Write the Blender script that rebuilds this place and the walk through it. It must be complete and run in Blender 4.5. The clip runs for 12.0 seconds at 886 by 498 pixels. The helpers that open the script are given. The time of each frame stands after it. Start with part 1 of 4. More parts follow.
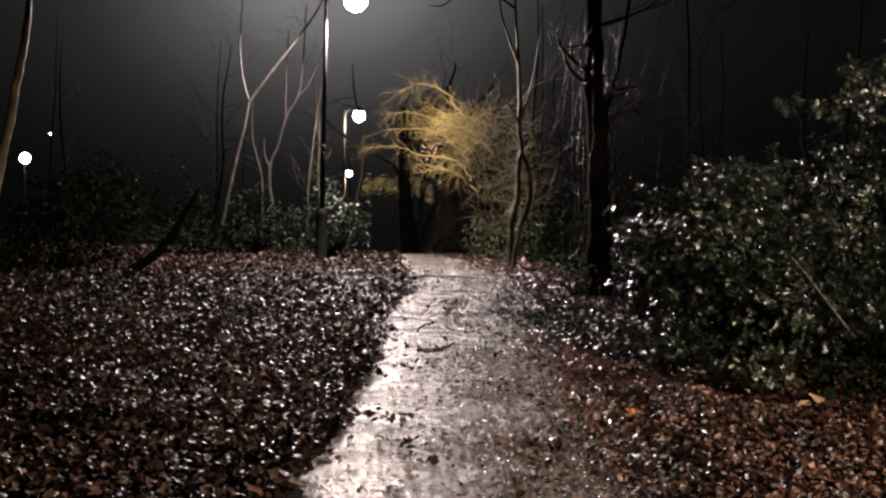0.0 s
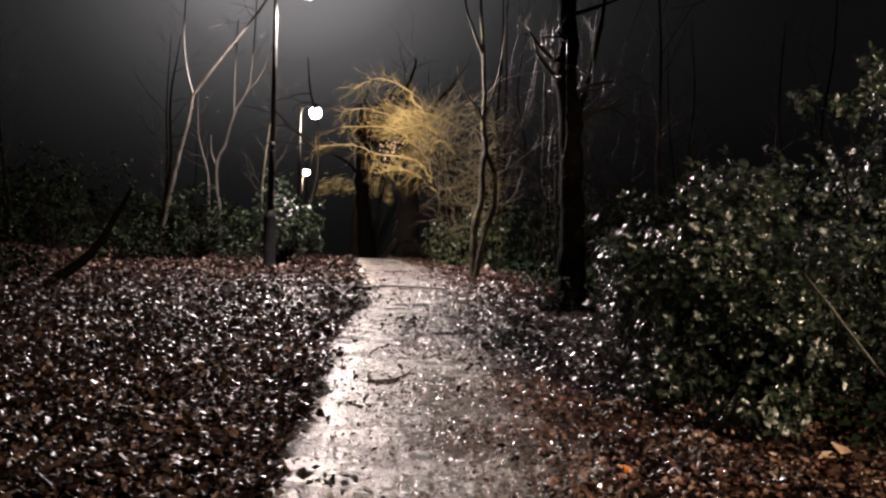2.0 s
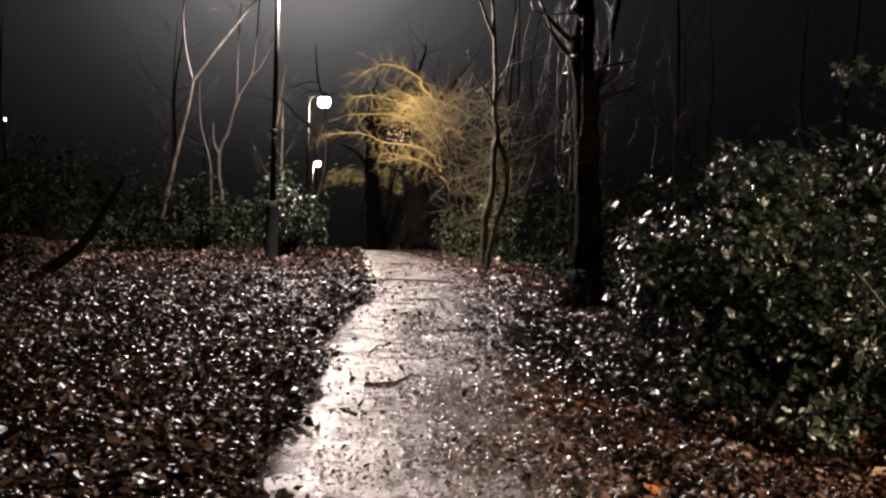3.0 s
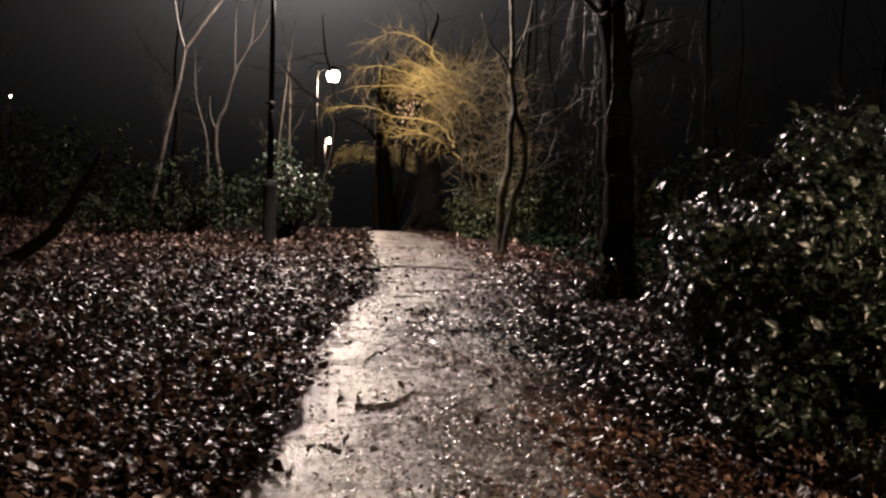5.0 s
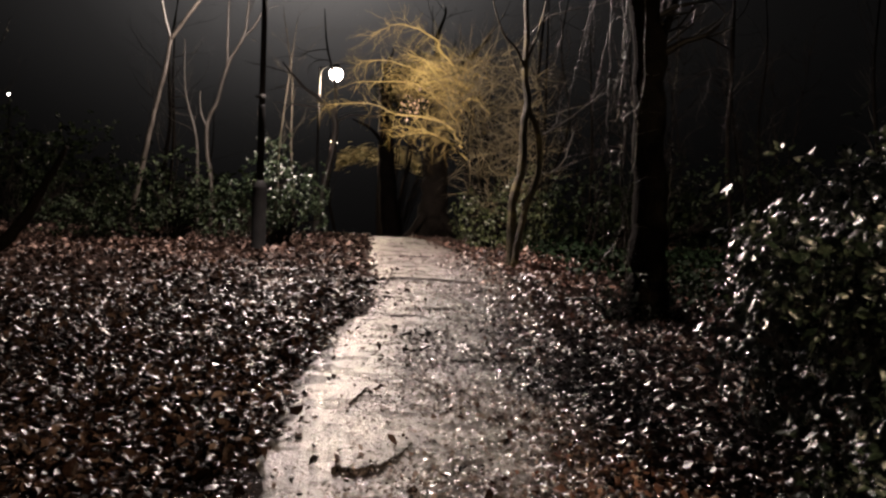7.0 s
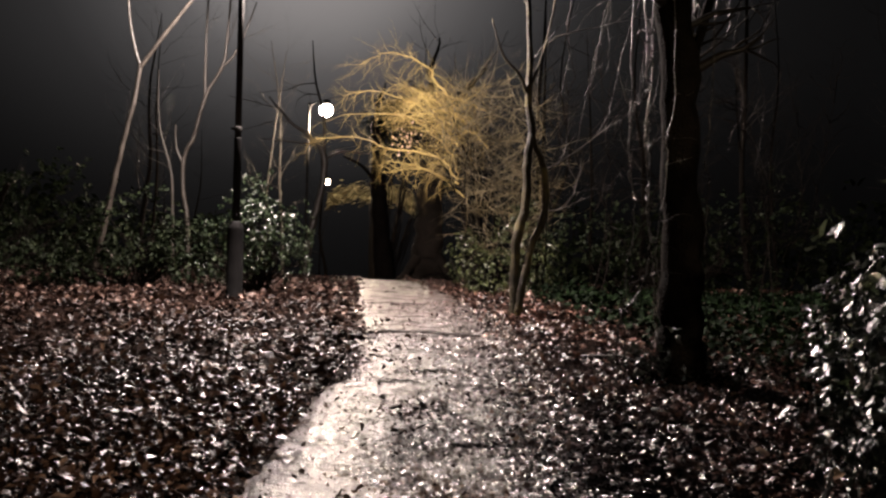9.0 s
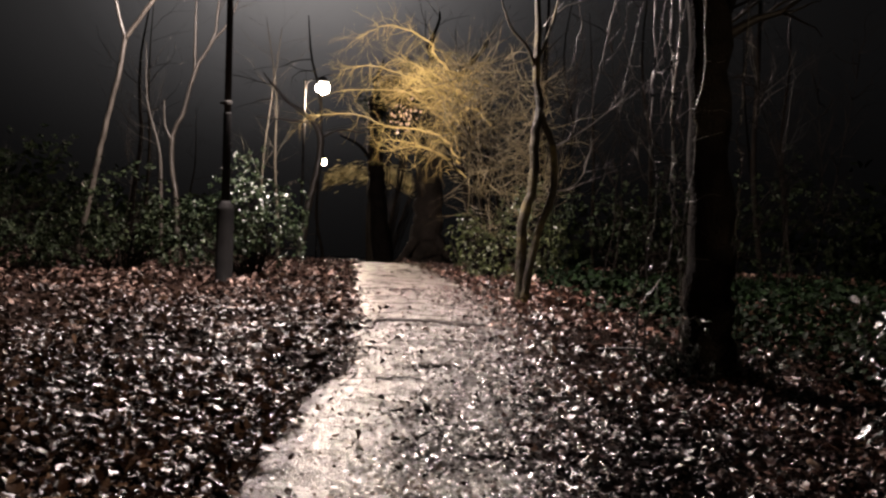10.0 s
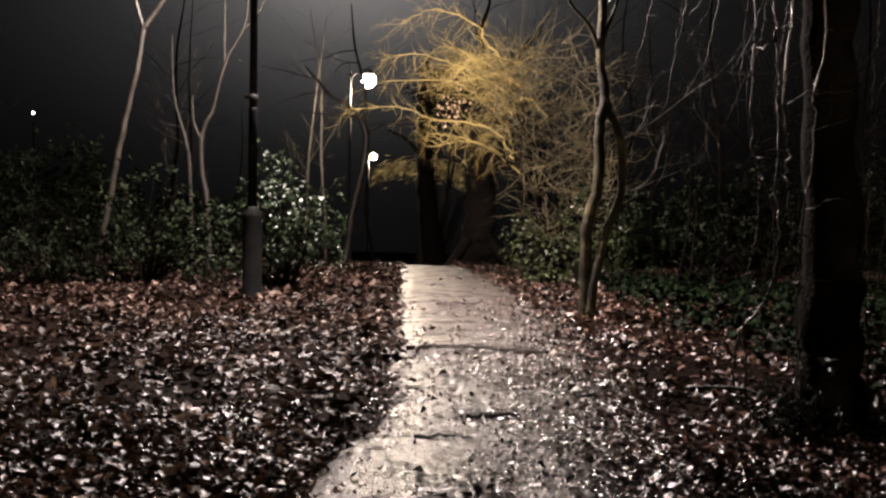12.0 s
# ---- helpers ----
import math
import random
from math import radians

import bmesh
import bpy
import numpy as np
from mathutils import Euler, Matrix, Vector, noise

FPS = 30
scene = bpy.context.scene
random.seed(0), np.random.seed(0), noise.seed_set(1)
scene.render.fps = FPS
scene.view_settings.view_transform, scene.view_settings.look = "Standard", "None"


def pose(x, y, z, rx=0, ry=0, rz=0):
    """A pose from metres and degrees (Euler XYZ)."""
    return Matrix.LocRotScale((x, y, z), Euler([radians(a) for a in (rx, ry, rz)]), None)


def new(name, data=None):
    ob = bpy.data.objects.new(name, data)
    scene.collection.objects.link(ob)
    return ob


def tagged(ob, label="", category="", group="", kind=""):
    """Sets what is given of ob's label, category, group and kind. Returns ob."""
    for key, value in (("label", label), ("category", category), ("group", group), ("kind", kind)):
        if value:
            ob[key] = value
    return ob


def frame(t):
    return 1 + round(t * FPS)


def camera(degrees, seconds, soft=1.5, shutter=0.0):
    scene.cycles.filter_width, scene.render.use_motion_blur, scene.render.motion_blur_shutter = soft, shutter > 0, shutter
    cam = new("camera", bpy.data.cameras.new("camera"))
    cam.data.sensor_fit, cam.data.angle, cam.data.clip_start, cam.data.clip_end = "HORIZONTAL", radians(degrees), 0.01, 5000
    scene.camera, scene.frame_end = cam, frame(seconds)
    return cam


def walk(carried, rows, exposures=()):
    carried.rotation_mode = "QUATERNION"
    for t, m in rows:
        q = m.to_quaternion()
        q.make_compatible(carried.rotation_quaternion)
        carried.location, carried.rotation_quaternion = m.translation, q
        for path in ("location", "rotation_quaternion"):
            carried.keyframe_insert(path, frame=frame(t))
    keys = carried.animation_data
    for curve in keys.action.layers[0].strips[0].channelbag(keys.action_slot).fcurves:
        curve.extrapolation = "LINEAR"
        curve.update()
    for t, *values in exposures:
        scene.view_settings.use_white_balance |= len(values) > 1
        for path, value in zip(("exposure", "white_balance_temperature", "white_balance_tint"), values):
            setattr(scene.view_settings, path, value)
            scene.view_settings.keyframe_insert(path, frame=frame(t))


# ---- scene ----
cam = camera(42.6, 12.0, soft=2.4)
METRES, EYE, TILT, LEAN, TURN = 9.5, 1.6, 0.0, 0.0, 0.0
ROWS = [
    (0.0, 0.0, 0.0, 0.0, 0.12, -4.22, -1.64),
    (0.5, -0.0015, 0.0365, 0.0042, -0.28, -3.95, -1.8),
    (1.0, 0.0044, 0.0787, 0.0032, -0.51, -3.5, -1.98),
    (1.5, 0.0059, 0.1176, -0.0004, -1.0, -3.88, -2.14),
    (2.0, 0.0033, 0.1594, 0.0016, -1.87, -4.17, -2.21),
    (2.5, 0.0077, 0.2042, -0.0021, -1.57, -4.3, -2.2),
    (4.5, 0.0202, 0.3721, -0.0122, -0.77, -5.65, -1.92),
    (5.0, 0.0216, 0.4143, -0.0105, -0.45, -5.76, -1.95),
    (5.5, 0.028, 0.4569, -0.014, 0.56, -5.66, -1.95),
    (6.0, 0.0277, 0.4953, -0.017, 0.37, -5.87, -2.13),
    (6.5, 0.0216, 0.5341, -0.0153, -0.16, -5.88, -2.4),
    (7.0, 0.0243, 0.5758, -0.0188, -0.09, -5.58, -2.46),
    (9.0, 0.0234, 0.7421, -0.0247, -0.39, -3.61, -2.1),
    (9.5, 0.0166, 0.7841, -0.024, -0.82, -3.97, -2.21),
    (10.0, 0.0183, 0.8274, -0.0289, -0.52, -4.55, -2.28),
    (10.5, 0.0185, 0.8675, -0.0286, -0.08, -5.32, -2.28),
    (11.0, 0.0139, 0.9112, -0.0241, 0.12, -5.94, -2.05),
    (11.5, 0.0175, 0.9539, -0.0249, 0.97, -4.72, -1.69),
    (12.0, 0.0201, 0.9933, -0.0238, 2.11, -5.01, -1.26),
]
walk(cam, [(t, pose(0, 0, EYE, TILT, LEAN, TURN) @ pose(METRES * x, METRES * y, METRES * z, 90 + pitch, roll, yaw)) for t, x, y, z, yaw, pitch, roll in ROWS],
     [(0.0, 0.3, 6250, 13), (1.0, 0.4, 6200, 13), (2.5, 0.5, 6300, 13), (4.5, 0.28, 6500, 13), (5.5, 0.04, 6700, 12), (6.5, 0.06, 6700, 12), (7.0, 0.16, 6650, 12), (9.0, 0.52, 6500, 13), (10.0, 0.5, 6500, 13), (11.0, 0.3, 6450, 11), (11.5, 0.45, 6450, 11), (12.0, 0.34, 6450, 10)])

# ---- light ----
world = bpy.data.worlds.new("night_sky")
scene.world = world
world.use_nodes = True
wn, wl = world.node_tree.nodes, world.node_tree.links
wn.clear()
w_out, w_bg = wn.new("ShaderNodeOutputWorld"), wn.new("ShaderNodeBackground")


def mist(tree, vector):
    """Lamp haze painted into the night sky: brightest along the lit path, fading all round."""
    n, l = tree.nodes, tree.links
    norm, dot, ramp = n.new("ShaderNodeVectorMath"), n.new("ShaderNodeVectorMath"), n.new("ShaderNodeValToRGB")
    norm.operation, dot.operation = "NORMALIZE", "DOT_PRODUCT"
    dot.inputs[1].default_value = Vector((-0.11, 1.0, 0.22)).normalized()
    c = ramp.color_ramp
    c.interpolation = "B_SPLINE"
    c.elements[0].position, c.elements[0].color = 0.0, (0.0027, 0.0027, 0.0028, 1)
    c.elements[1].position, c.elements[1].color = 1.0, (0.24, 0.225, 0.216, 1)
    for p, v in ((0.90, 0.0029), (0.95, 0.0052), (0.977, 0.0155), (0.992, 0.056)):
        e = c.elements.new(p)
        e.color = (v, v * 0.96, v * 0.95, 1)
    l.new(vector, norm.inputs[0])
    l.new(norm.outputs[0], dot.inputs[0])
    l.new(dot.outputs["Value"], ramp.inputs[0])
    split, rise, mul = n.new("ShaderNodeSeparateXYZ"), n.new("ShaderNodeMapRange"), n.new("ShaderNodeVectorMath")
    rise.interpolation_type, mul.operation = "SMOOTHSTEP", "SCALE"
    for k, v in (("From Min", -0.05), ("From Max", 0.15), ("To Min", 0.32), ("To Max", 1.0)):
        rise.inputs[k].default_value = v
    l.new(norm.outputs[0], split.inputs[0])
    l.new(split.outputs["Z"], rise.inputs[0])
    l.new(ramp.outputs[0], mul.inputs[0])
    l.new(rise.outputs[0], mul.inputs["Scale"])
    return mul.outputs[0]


w_tc = wn.new("ShaderNodeTexCoord")
wl.new(mist(world.node_tree, w_tc.outputs["Generated"]), w_bg.inputs["Color"])
w_bg.inputs["Strength"].default_value = 1.0
wl.new(w_bg.outputs[0], w_out.inputs["Surface"])

LAMP_POWER = 3800.0
LAMP_COLOUR = (1.0, 0.83, 0.752)
BULB = 60.0


def lamp_light(name, place, power, colour=LAMP_COLOUR, radius=0.16, cutoff=0):
    """A lantern's light; a cut-off lantern sends none above its rim."""
    data = bpy.data.lights.new(name, "SPOT" if cutoff else "POINT")
    if cutoff:
        data.spot_size, data.spot_blend = radians(cutoff), 0.15
    data.energy, data.color, data.shadow_soft_size = power, colour, radius
    ob = new(name, data)
    ob.location = place
    return ob


# ---- materials ----
def material(name, stops, rough=0.5, rough_var=0.15, scale=8.0, fine=60.0, bump=0.3, dist=0.01, by="noise", spec=0.5, coat=0.0, patch=0.0, coat_rough=0.12):
    """A Principled surface: colours from stops by noise, piece or island, with grain, wear and bump at two scales."""
    m = bpy.data.materials.new(name)
    m.use_nodes = True
    n, l = m.node_tree.nodes, m.node_tree.links
    b = n["Principled BSDF"]
    geo, tc = n.new("ShaderNodeNewGeometry"), n.new("ShaderNodeTexCoord")
    big, small = n.new("ShaderNodeTexNoise"), n.new("ShaderNodeTexNoise")
    big.inputs["Scale"].default_value, big.inputs["Detail"].default_value = scale, 5
    small.inputs["Scale"].default_value, small.inputs["Detail"].default_value = fine, 4
    for t in (big, small):
        l.new(tc.outputs["Object"], t.inputs["Vector"])
    ramp = n.new("ShaderNodeValToRGB")
    while len(ramp.color_ramp.elements) < len(stops):
        ramp.color_ramp.elements.new(0.5)
    for e, (p, c) in zip(ramp.color_ramp.elements, stops):
        e.position, e.color = p, (*c, 1)
    if by == "island":
        add = n.new("ShaderNodeMath")
        add.operation = "MULTIPLY_ADD"
        l.new(big.outputs[0], add.inputs[0])
        add.inputs[1].default_value = 0.3
        l.new(geo.outputs["Random Per Island"], add.inputs[2])
        sub = n.new("ShaderNodeMath")
        sub.operation = "SUBTRACT"
        l.new(add.outputs[0], sub.inputs[0])
        sub.inputs[1].default_value = 0.15
        l.new(sub.outputs[0], ramp.inputs[0])
    else:
        l.new(big.outputs[0], ramp.inputs[0])
    hsv = n.new("ShaderNodeHueSaturation")
    mr = n.new("ShaderNodeMapRange")
    mr.inputs["To Min"].default_value, mr.inputs["To Max"].default_value = 0.6, 1.4
    l.new(small.outputs[0], mr.inputs[0])
    l.new(mr.outputs[0], hsv.inputs["Value"])
    l.new(ramp.outputs[0], hsv.inputs["Color"])
    l.new(hsv.outputs[0], b.inputs["Base Color"])
    rr = n.new("ShaderNodeMapRange")
    rr.inputs["To Min"].default_value, rr.inputs["To Max"].default_value = max(0.04, rough - rough_var), rough + rough_var
    rr.inputs["From Min"].default_value, rr.inputs["From Max"].default_value = 0.3, 0.7
    l.new(big.outputs[0], rr.inputs[0])
    l.new(rr.outputs[0], b.inputs["Roughness"])
    b.inputs["Specular IOR Level"].default_value = spec
    b.inputs["Coat Weight"].default_value = coat
    b.inputs["Coat Roughness"].default_value = coat_rough
    if bump:
        bp = n.new("ShaderNodeBump")
        bp.inputs["Strength"].default_value, bp.inputs["Distance"].default_value = bump, dist
        l.new(small.outputs[0], bp.inputs["Height"])
        l.new(bp.outputs[0], b.inputs["Normal"])
        l.new(bp.outputs[0], b.inputs["Coat Normal"])
    if patch:
        wide, span, mul = n.new("ShaderNodeTexNoise"), n.new("ShaderNodeMapRange"), n.new("ShaderNodeMath")
        wide.inputs["Scale"].default_value, wide.inputs["Detail"].default_value = patch, 3
        for key, value in (("From Min", 0.36), ("From Max", 0.66), ("To Min", 0.35), ("To Max", 1.5)):
            span.inputs[key].default_value = value
        mul.operation = "MULTIPLY"
        l.new(tc.outputs["Object"], wide.inputs["Vector"])
        l.new(wide.outputs[0], span.inputs[0])
        l.new(span.outputs[0], mul.inputs[0])
        l.new(mr.outputs[0], mul.inputs[1])
        l.new(mul.outputs[0], hsv.inputs["Value"])
    return m


def coarsen(m, scale, dist):
    """Adds a second, coarser relief under a material's fine grain."""
    n, l = m.node_tree.nodes, m.node_tree.links
    fine = [k for k in n if k.bl_idname == "ShaderNodeBump"][0]
    tc, tex, bp = n.new("ShaderNodeTexCoord"), n.new("ShaderNodeTexNoise"), n.new("ShaderNodeBump")
    tex.inputs["Scale"].default_value, tex.inputs["Detail"].default_value, tex.inputs["Roughness"].default_value = scale, 6, 0.65
    bp.inputs["Strength"].default_value, bp.inputs["Distance"].default_value = 0.8, dist
    l.new(tc.outputs["Object"], tex.inputs["Vector"])
    l.new(tex.outputs[0], bp.inputs["Height"])
    l.new(bp.outputs[0], fine.inputs["Normal"])


def glow(name, colour, strength):
    m = bpy.data.materials.new(name)
    m.use_nodes = True
    b = m.node_tree.nodes["Principled BSDF"]
    b.inputs["Base Color"].default_value = (0.8, 0.8, 0.8, 1)
    b.inputs["Emission Color"].default_value = (*colour, 1)
    b.inputs["Emission Strength"].default_value = strength
    return m


M_SOIL = material("wet_soil", [(0.3, (0.0055, 0.0033, 0.0025)), (0.7, (0.0143, 0.0083, 0.0060))], 0.9, 0.08, 3, 40, 0.8, 0.03, spec=0.02)
M_PATH = material("wet_asphalt", [(0.32, (0.048, 0.037, 0.034)), (0.5, (0.095, 0.073, 0.067)), (0.68, (0.16, 0.123, 0.114))], 0.3, 0.12, 4.0, 75, 1.0, 0.05, spec=1.0, coat=0.5, coat_rough=0.32)
coarsen(M_PATH, 20.0, 0.06)
M_CRACK = material("mud_in_crack", [(0.3, (0.012, 0.009, 0.008)), (0.7, (0.03, 0.022, 0.018))], 0.7, 0.1, 20, 90, 0.7, 0.01, spec=0.2)
M_LITTER = material("wet_dead_leaf", [(0.0, (0.006, 0.003, 0.0024)), (0.35, (0.0155, 0.0083, 0.0065)), (0.7, (0.039, 0.0235, 0.0185)), (0.92, (0.085, 0.056, 0.046)), (1.0, (0.19, 0.135, 0.115))], 0.34, 0.12, 14, 110, 0.4, 0.01, by="island", spec=0.09, patch=1.1)
# lighter, glossier litter copy: lamplight on the right-hand leaves is put into the colour
M_LITTER_LIT = material("lamp_brightened_glossy_leaf", [(0.0, (0.012, 0.006, 0.0045)), (0.35, (0.036, 0.0165, 0.0115)), (0.7, (0.09, 0.044, 0.032)), (0.92, (0.16, 0.09, 0.07)), (1.0, (0.3, 0.21, 0.17))], 0.32, 0.1, 14, 110, 0.5, 0.01, by="island", spec=0.6, patch=1.1)
M_BITS = material("leaf_crumbs", [(0.0, (0.03, 0.02, 0.017)), (0.3, (0.07, 0.05, 0.043)), (0.7, (0.16, 0.12, 0.108)), (1.0, (0.32, 0.255, 0.235))], 0.3, 0.12, 14, 120, 0.5, 0.01, by="island", spec=1.0, coat=0.5, coat_rough=0.25)
M_GRIT = material("wet_grit", [(0.0, (0.05, 0.04, 0.037)), (0.5, (0.14, 0.11, 0.102)), (1.0, (0.28, 0.22, 0.207))], 0.3, 0.1, 14, 120, 0.4, 0.006, by="island", spec=1.0, coat=0.5, coat_rough=0.25)
M_ORANGE = material("orange_leaf", [(0.3, (0.50, 0.15, 0.03)), (0.7, (0.62, 0.24, 0.05))], 0.4, 0.1, 14, 70, 0.4, 0.004)
M_PALE = material("pale_leaf", [(0.3, (0.36, 0.24, 0.16)), (0.7, (0.5, 0.36, 0.26))], 0.4, 0.1, 14, 70, 0.4, 0.004)
M_GLOSSY = material("glossy_evergreen_leaf", [(0.0, (0.007, 0.0125, 0.008)), (0.6, (0.0145, 0.024, 0.014)), (1.0, (0.036, 0.048, 0.03))], 0.3, 0.08, 10, 70, 0.6, 0.012, by="island", spec=1.0, coat=0.5)
M_LAUREL = material("dark_laurel_leaf", [(0.0, (0.006, 0.011, 0.006)), (0.6, (0.011, 0.019, 0.009)), (1.0, (0.025, 0.036, 0.017))], 0.33, 0.08, 10, 60, 0.4, 0.008, by="island", spec=0.35)
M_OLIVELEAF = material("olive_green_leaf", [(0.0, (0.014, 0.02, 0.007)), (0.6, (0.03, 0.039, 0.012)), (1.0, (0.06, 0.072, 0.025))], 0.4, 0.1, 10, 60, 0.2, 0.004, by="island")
# leaf colour taken near black: the shade on this foliage is painted in
M_SHADE_LEAF = material("shade_blackened_leaf", [(0.0, (0.002, 0.003, 0.002)), (0.6, (0.004, 0.006, 0.003)), (1.0, (0.008, 0.011, 0.005))], 0.8, 0.1, 10, 60, 0.2, 0.004, by="island", spec=0.01)
# ivy green darkened to stand in for canopy shade over the floor
M_IVY = material("shade_darkened_ivy_leaf", [(0.0, (0.002, 0.005, 0.002)), (0.6, (0.0038, 0.0095, 0.003)), (1.0, (0.008, 0.019, 0.0055))], 0.7, 0.1, 10, 60, 0.2, 0.004, by="island", spec=0.08)
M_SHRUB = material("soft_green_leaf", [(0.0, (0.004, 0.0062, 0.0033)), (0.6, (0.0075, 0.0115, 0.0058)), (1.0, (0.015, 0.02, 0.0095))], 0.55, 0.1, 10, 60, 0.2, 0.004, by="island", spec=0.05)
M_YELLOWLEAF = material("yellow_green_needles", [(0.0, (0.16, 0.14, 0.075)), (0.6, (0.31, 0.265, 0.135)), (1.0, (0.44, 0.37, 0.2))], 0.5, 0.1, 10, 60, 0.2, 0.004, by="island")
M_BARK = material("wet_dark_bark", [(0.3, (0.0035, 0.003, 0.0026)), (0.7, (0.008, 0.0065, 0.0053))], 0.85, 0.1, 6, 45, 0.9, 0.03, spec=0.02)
M_PALEBARK = material("pale_smooth_bark", [(0.3, (0.009, 0.0075, 0.006)), (0.55, (0.02, 0.0165, 0.0125)), (0.75, (0.036, 0.03, 0.022))], 0.5, 0.12, 5, 50, 0.5, 0.012)
M_LICHEN = material("lichen_bark", [(0.3, (0.025, 0.02, 0.015)), (0.55, (0.12, 0.096, 0.04)), (0.75, (0.26, 0.21, 0.085))], 0.55, 0.12, 4, 50, 0.6, 0.012)
M_STEMBARK = material("dark_bark_with_lichen_streaks", [(0.35, (0.007, 0.006, 0.004)), (0.54, (0.027, 0.0225, 0.011)), (0.7, (0.13, 0.108, 0.046))], 0.55, 0.12, 3.2, 40, 0.9, 0.02, spec=0.2)
M_TWIG = material("grey_twig", [(0.3, (0.011, 0.009, 0.008)), (0.7, (0.028, 0.023, 0.019))], 0.5, 0.12, 6, 60, 0.3, 0.006)
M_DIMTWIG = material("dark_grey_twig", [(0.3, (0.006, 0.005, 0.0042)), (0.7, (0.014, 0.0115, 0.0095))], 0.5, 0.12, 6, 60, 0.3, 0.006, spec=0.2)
M_VINE = material("wet_climbing_stem", [(0.3, (0.007, 0.006, 0.005)), (0.7, (0.017, 0.014, 0.0115))], 0.3, 0.1, 9, 60, 0.5, 0.01, spec=0.5)
M_BROWNBARK = material("rugged_brown_bark", [(0.3, (0.006, 0.005, 0.004)), (0.7, (0.014, 0.0112, 0.009))], 0.85, 0.1, 5, 40, 0.9, 0.03, spec=0.04)
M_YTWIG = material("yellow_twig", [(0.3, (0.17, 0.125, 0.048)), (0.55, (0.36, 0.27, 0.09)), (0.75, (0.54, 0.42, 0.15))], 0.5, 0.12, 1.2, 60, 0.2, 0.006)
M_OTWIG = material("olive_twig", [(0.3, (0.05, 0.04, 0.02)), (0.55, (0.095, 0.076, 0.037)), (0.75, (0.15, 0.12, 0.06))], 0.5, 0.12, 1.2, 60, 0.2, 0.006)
M_POST = material("black_painted_steel", [(0.3, (0.003, 0.003, 0.0033)), (0.7, (0.007, 0.007, 0.0072))], 0.7, 0.12, 5, 70, 0.2, 0.004, spec=0.05)
M_GALV = material("grey_galvanised_steel", [(0.3, (0.015, 0.015, 0.0145)), (0.7, (0.032, 0.031, 0.03))], 0.6, 0.1, 8, 60, 0.15, 0.003, spec=0.1)
M_BULB = glow("lit_lantern_bowl", (1.0, 0.88, 0.74), BULB)
M_WARMBULB = glow("lit_warm_bowl", (1.0, 0.78, 0.5), BULB * 0.7)


# ---- mesh helpers ----
def mesh_object(name, verts, faces, mat, parent=None, label="", smooth=True):
    me = bpy.data.meshes.new(name)
    me.from_pydata([tuple(v) for v in verts], [], faces)
    me.update()
    if smooth:
        me.polygons.foreach_set("use_smooth", [True] * len(me.polygons))
    me.materials.append(mat)
    ob = new(name, me)
    if parent:
        ob.parent = parent
    if label:
        tagged(ob, label)
    return ob


def part(name, bm, mat, parent=None, label=""):
    me = bpy.data.meshes.new(name)
    bmesh.ops.recalc_face_normals(bm, faces=bm.faces)
    bm.to_mesh(me)
    bm.free()
    me.materials.append(mat)
    ob = new(name, me)
    if parent:
        ob.parent = parent
    if label:
        tagged(ob, label)
    return ob


def lathe(profile, sides=20, centre=(0, 0)):
    """A turned body from (radius, height) pairs."""
    bm = bmesh.new()
    rings = []
    for r, z in profile:
        rings.append([bm.verts.new((centre[0] + r * math.cos(a), centre[1] + r * math.sin(a), z)) for a in [2 * math.pi * i / sides for i in range(sides)]])
    for a, b in zip(rings, rings[1:]):
        for i in range(sides):
            f = bm.faces.new((a[i], a[(i + 1) % sides], b[(i + 1) % sides], b[i]))
            f.smooth = True
    bm.faces.new(rings[0][::-1])
    bm.faces.new(rings[-1])
    return bm


class Tubes:
    """Tapered round limbs gathered into one mesh."""

    def __init__(self):
        self.v, self.f = [], []

    def add(self, pts, radii, sides=6):
        pts = [Vector(p) for p in pts]
        base = len(self.v)
        up = Vector((0.3, 1.0, 0.1))
        for i, p in enumerate(pts):
            d = (pts[min(i + 1, len(pts) - 1)] - pts[max(i - 1, 0)])
            if d.length < 1e-6:
                d = Vector((0, 0, 1))
            d.normalize()
            u = d.cross(up)
            if u.length < 0.05:
                u = d.cross(Vector((1, 0, 0)))
            u.normalize()
            w = d.cross(u)
            for k in range(sides):
                a = 2 * math.pi * k / sides
                self.v.append(p + (u * math.cos(a) + w * math.sin(a)) * radii[i])
        for i in range(len(pts) - 1):
            for k in range(sides):
                a, b = base + i * sides + k, base + i * sides + (k + 1) % sides
                self.f.append((a, b, b + sides, a + sides))
        self.f.append(tuple(base + k for k in range(sides))[::-1])
        self.f.append(tuple(base + (len(pts) - 1) * sides + k for k in range(sides)))

    def make(self, name, mat, parent=None, label=""):
        return mesh_object(name, self.v, self.f, mat, parent, label)


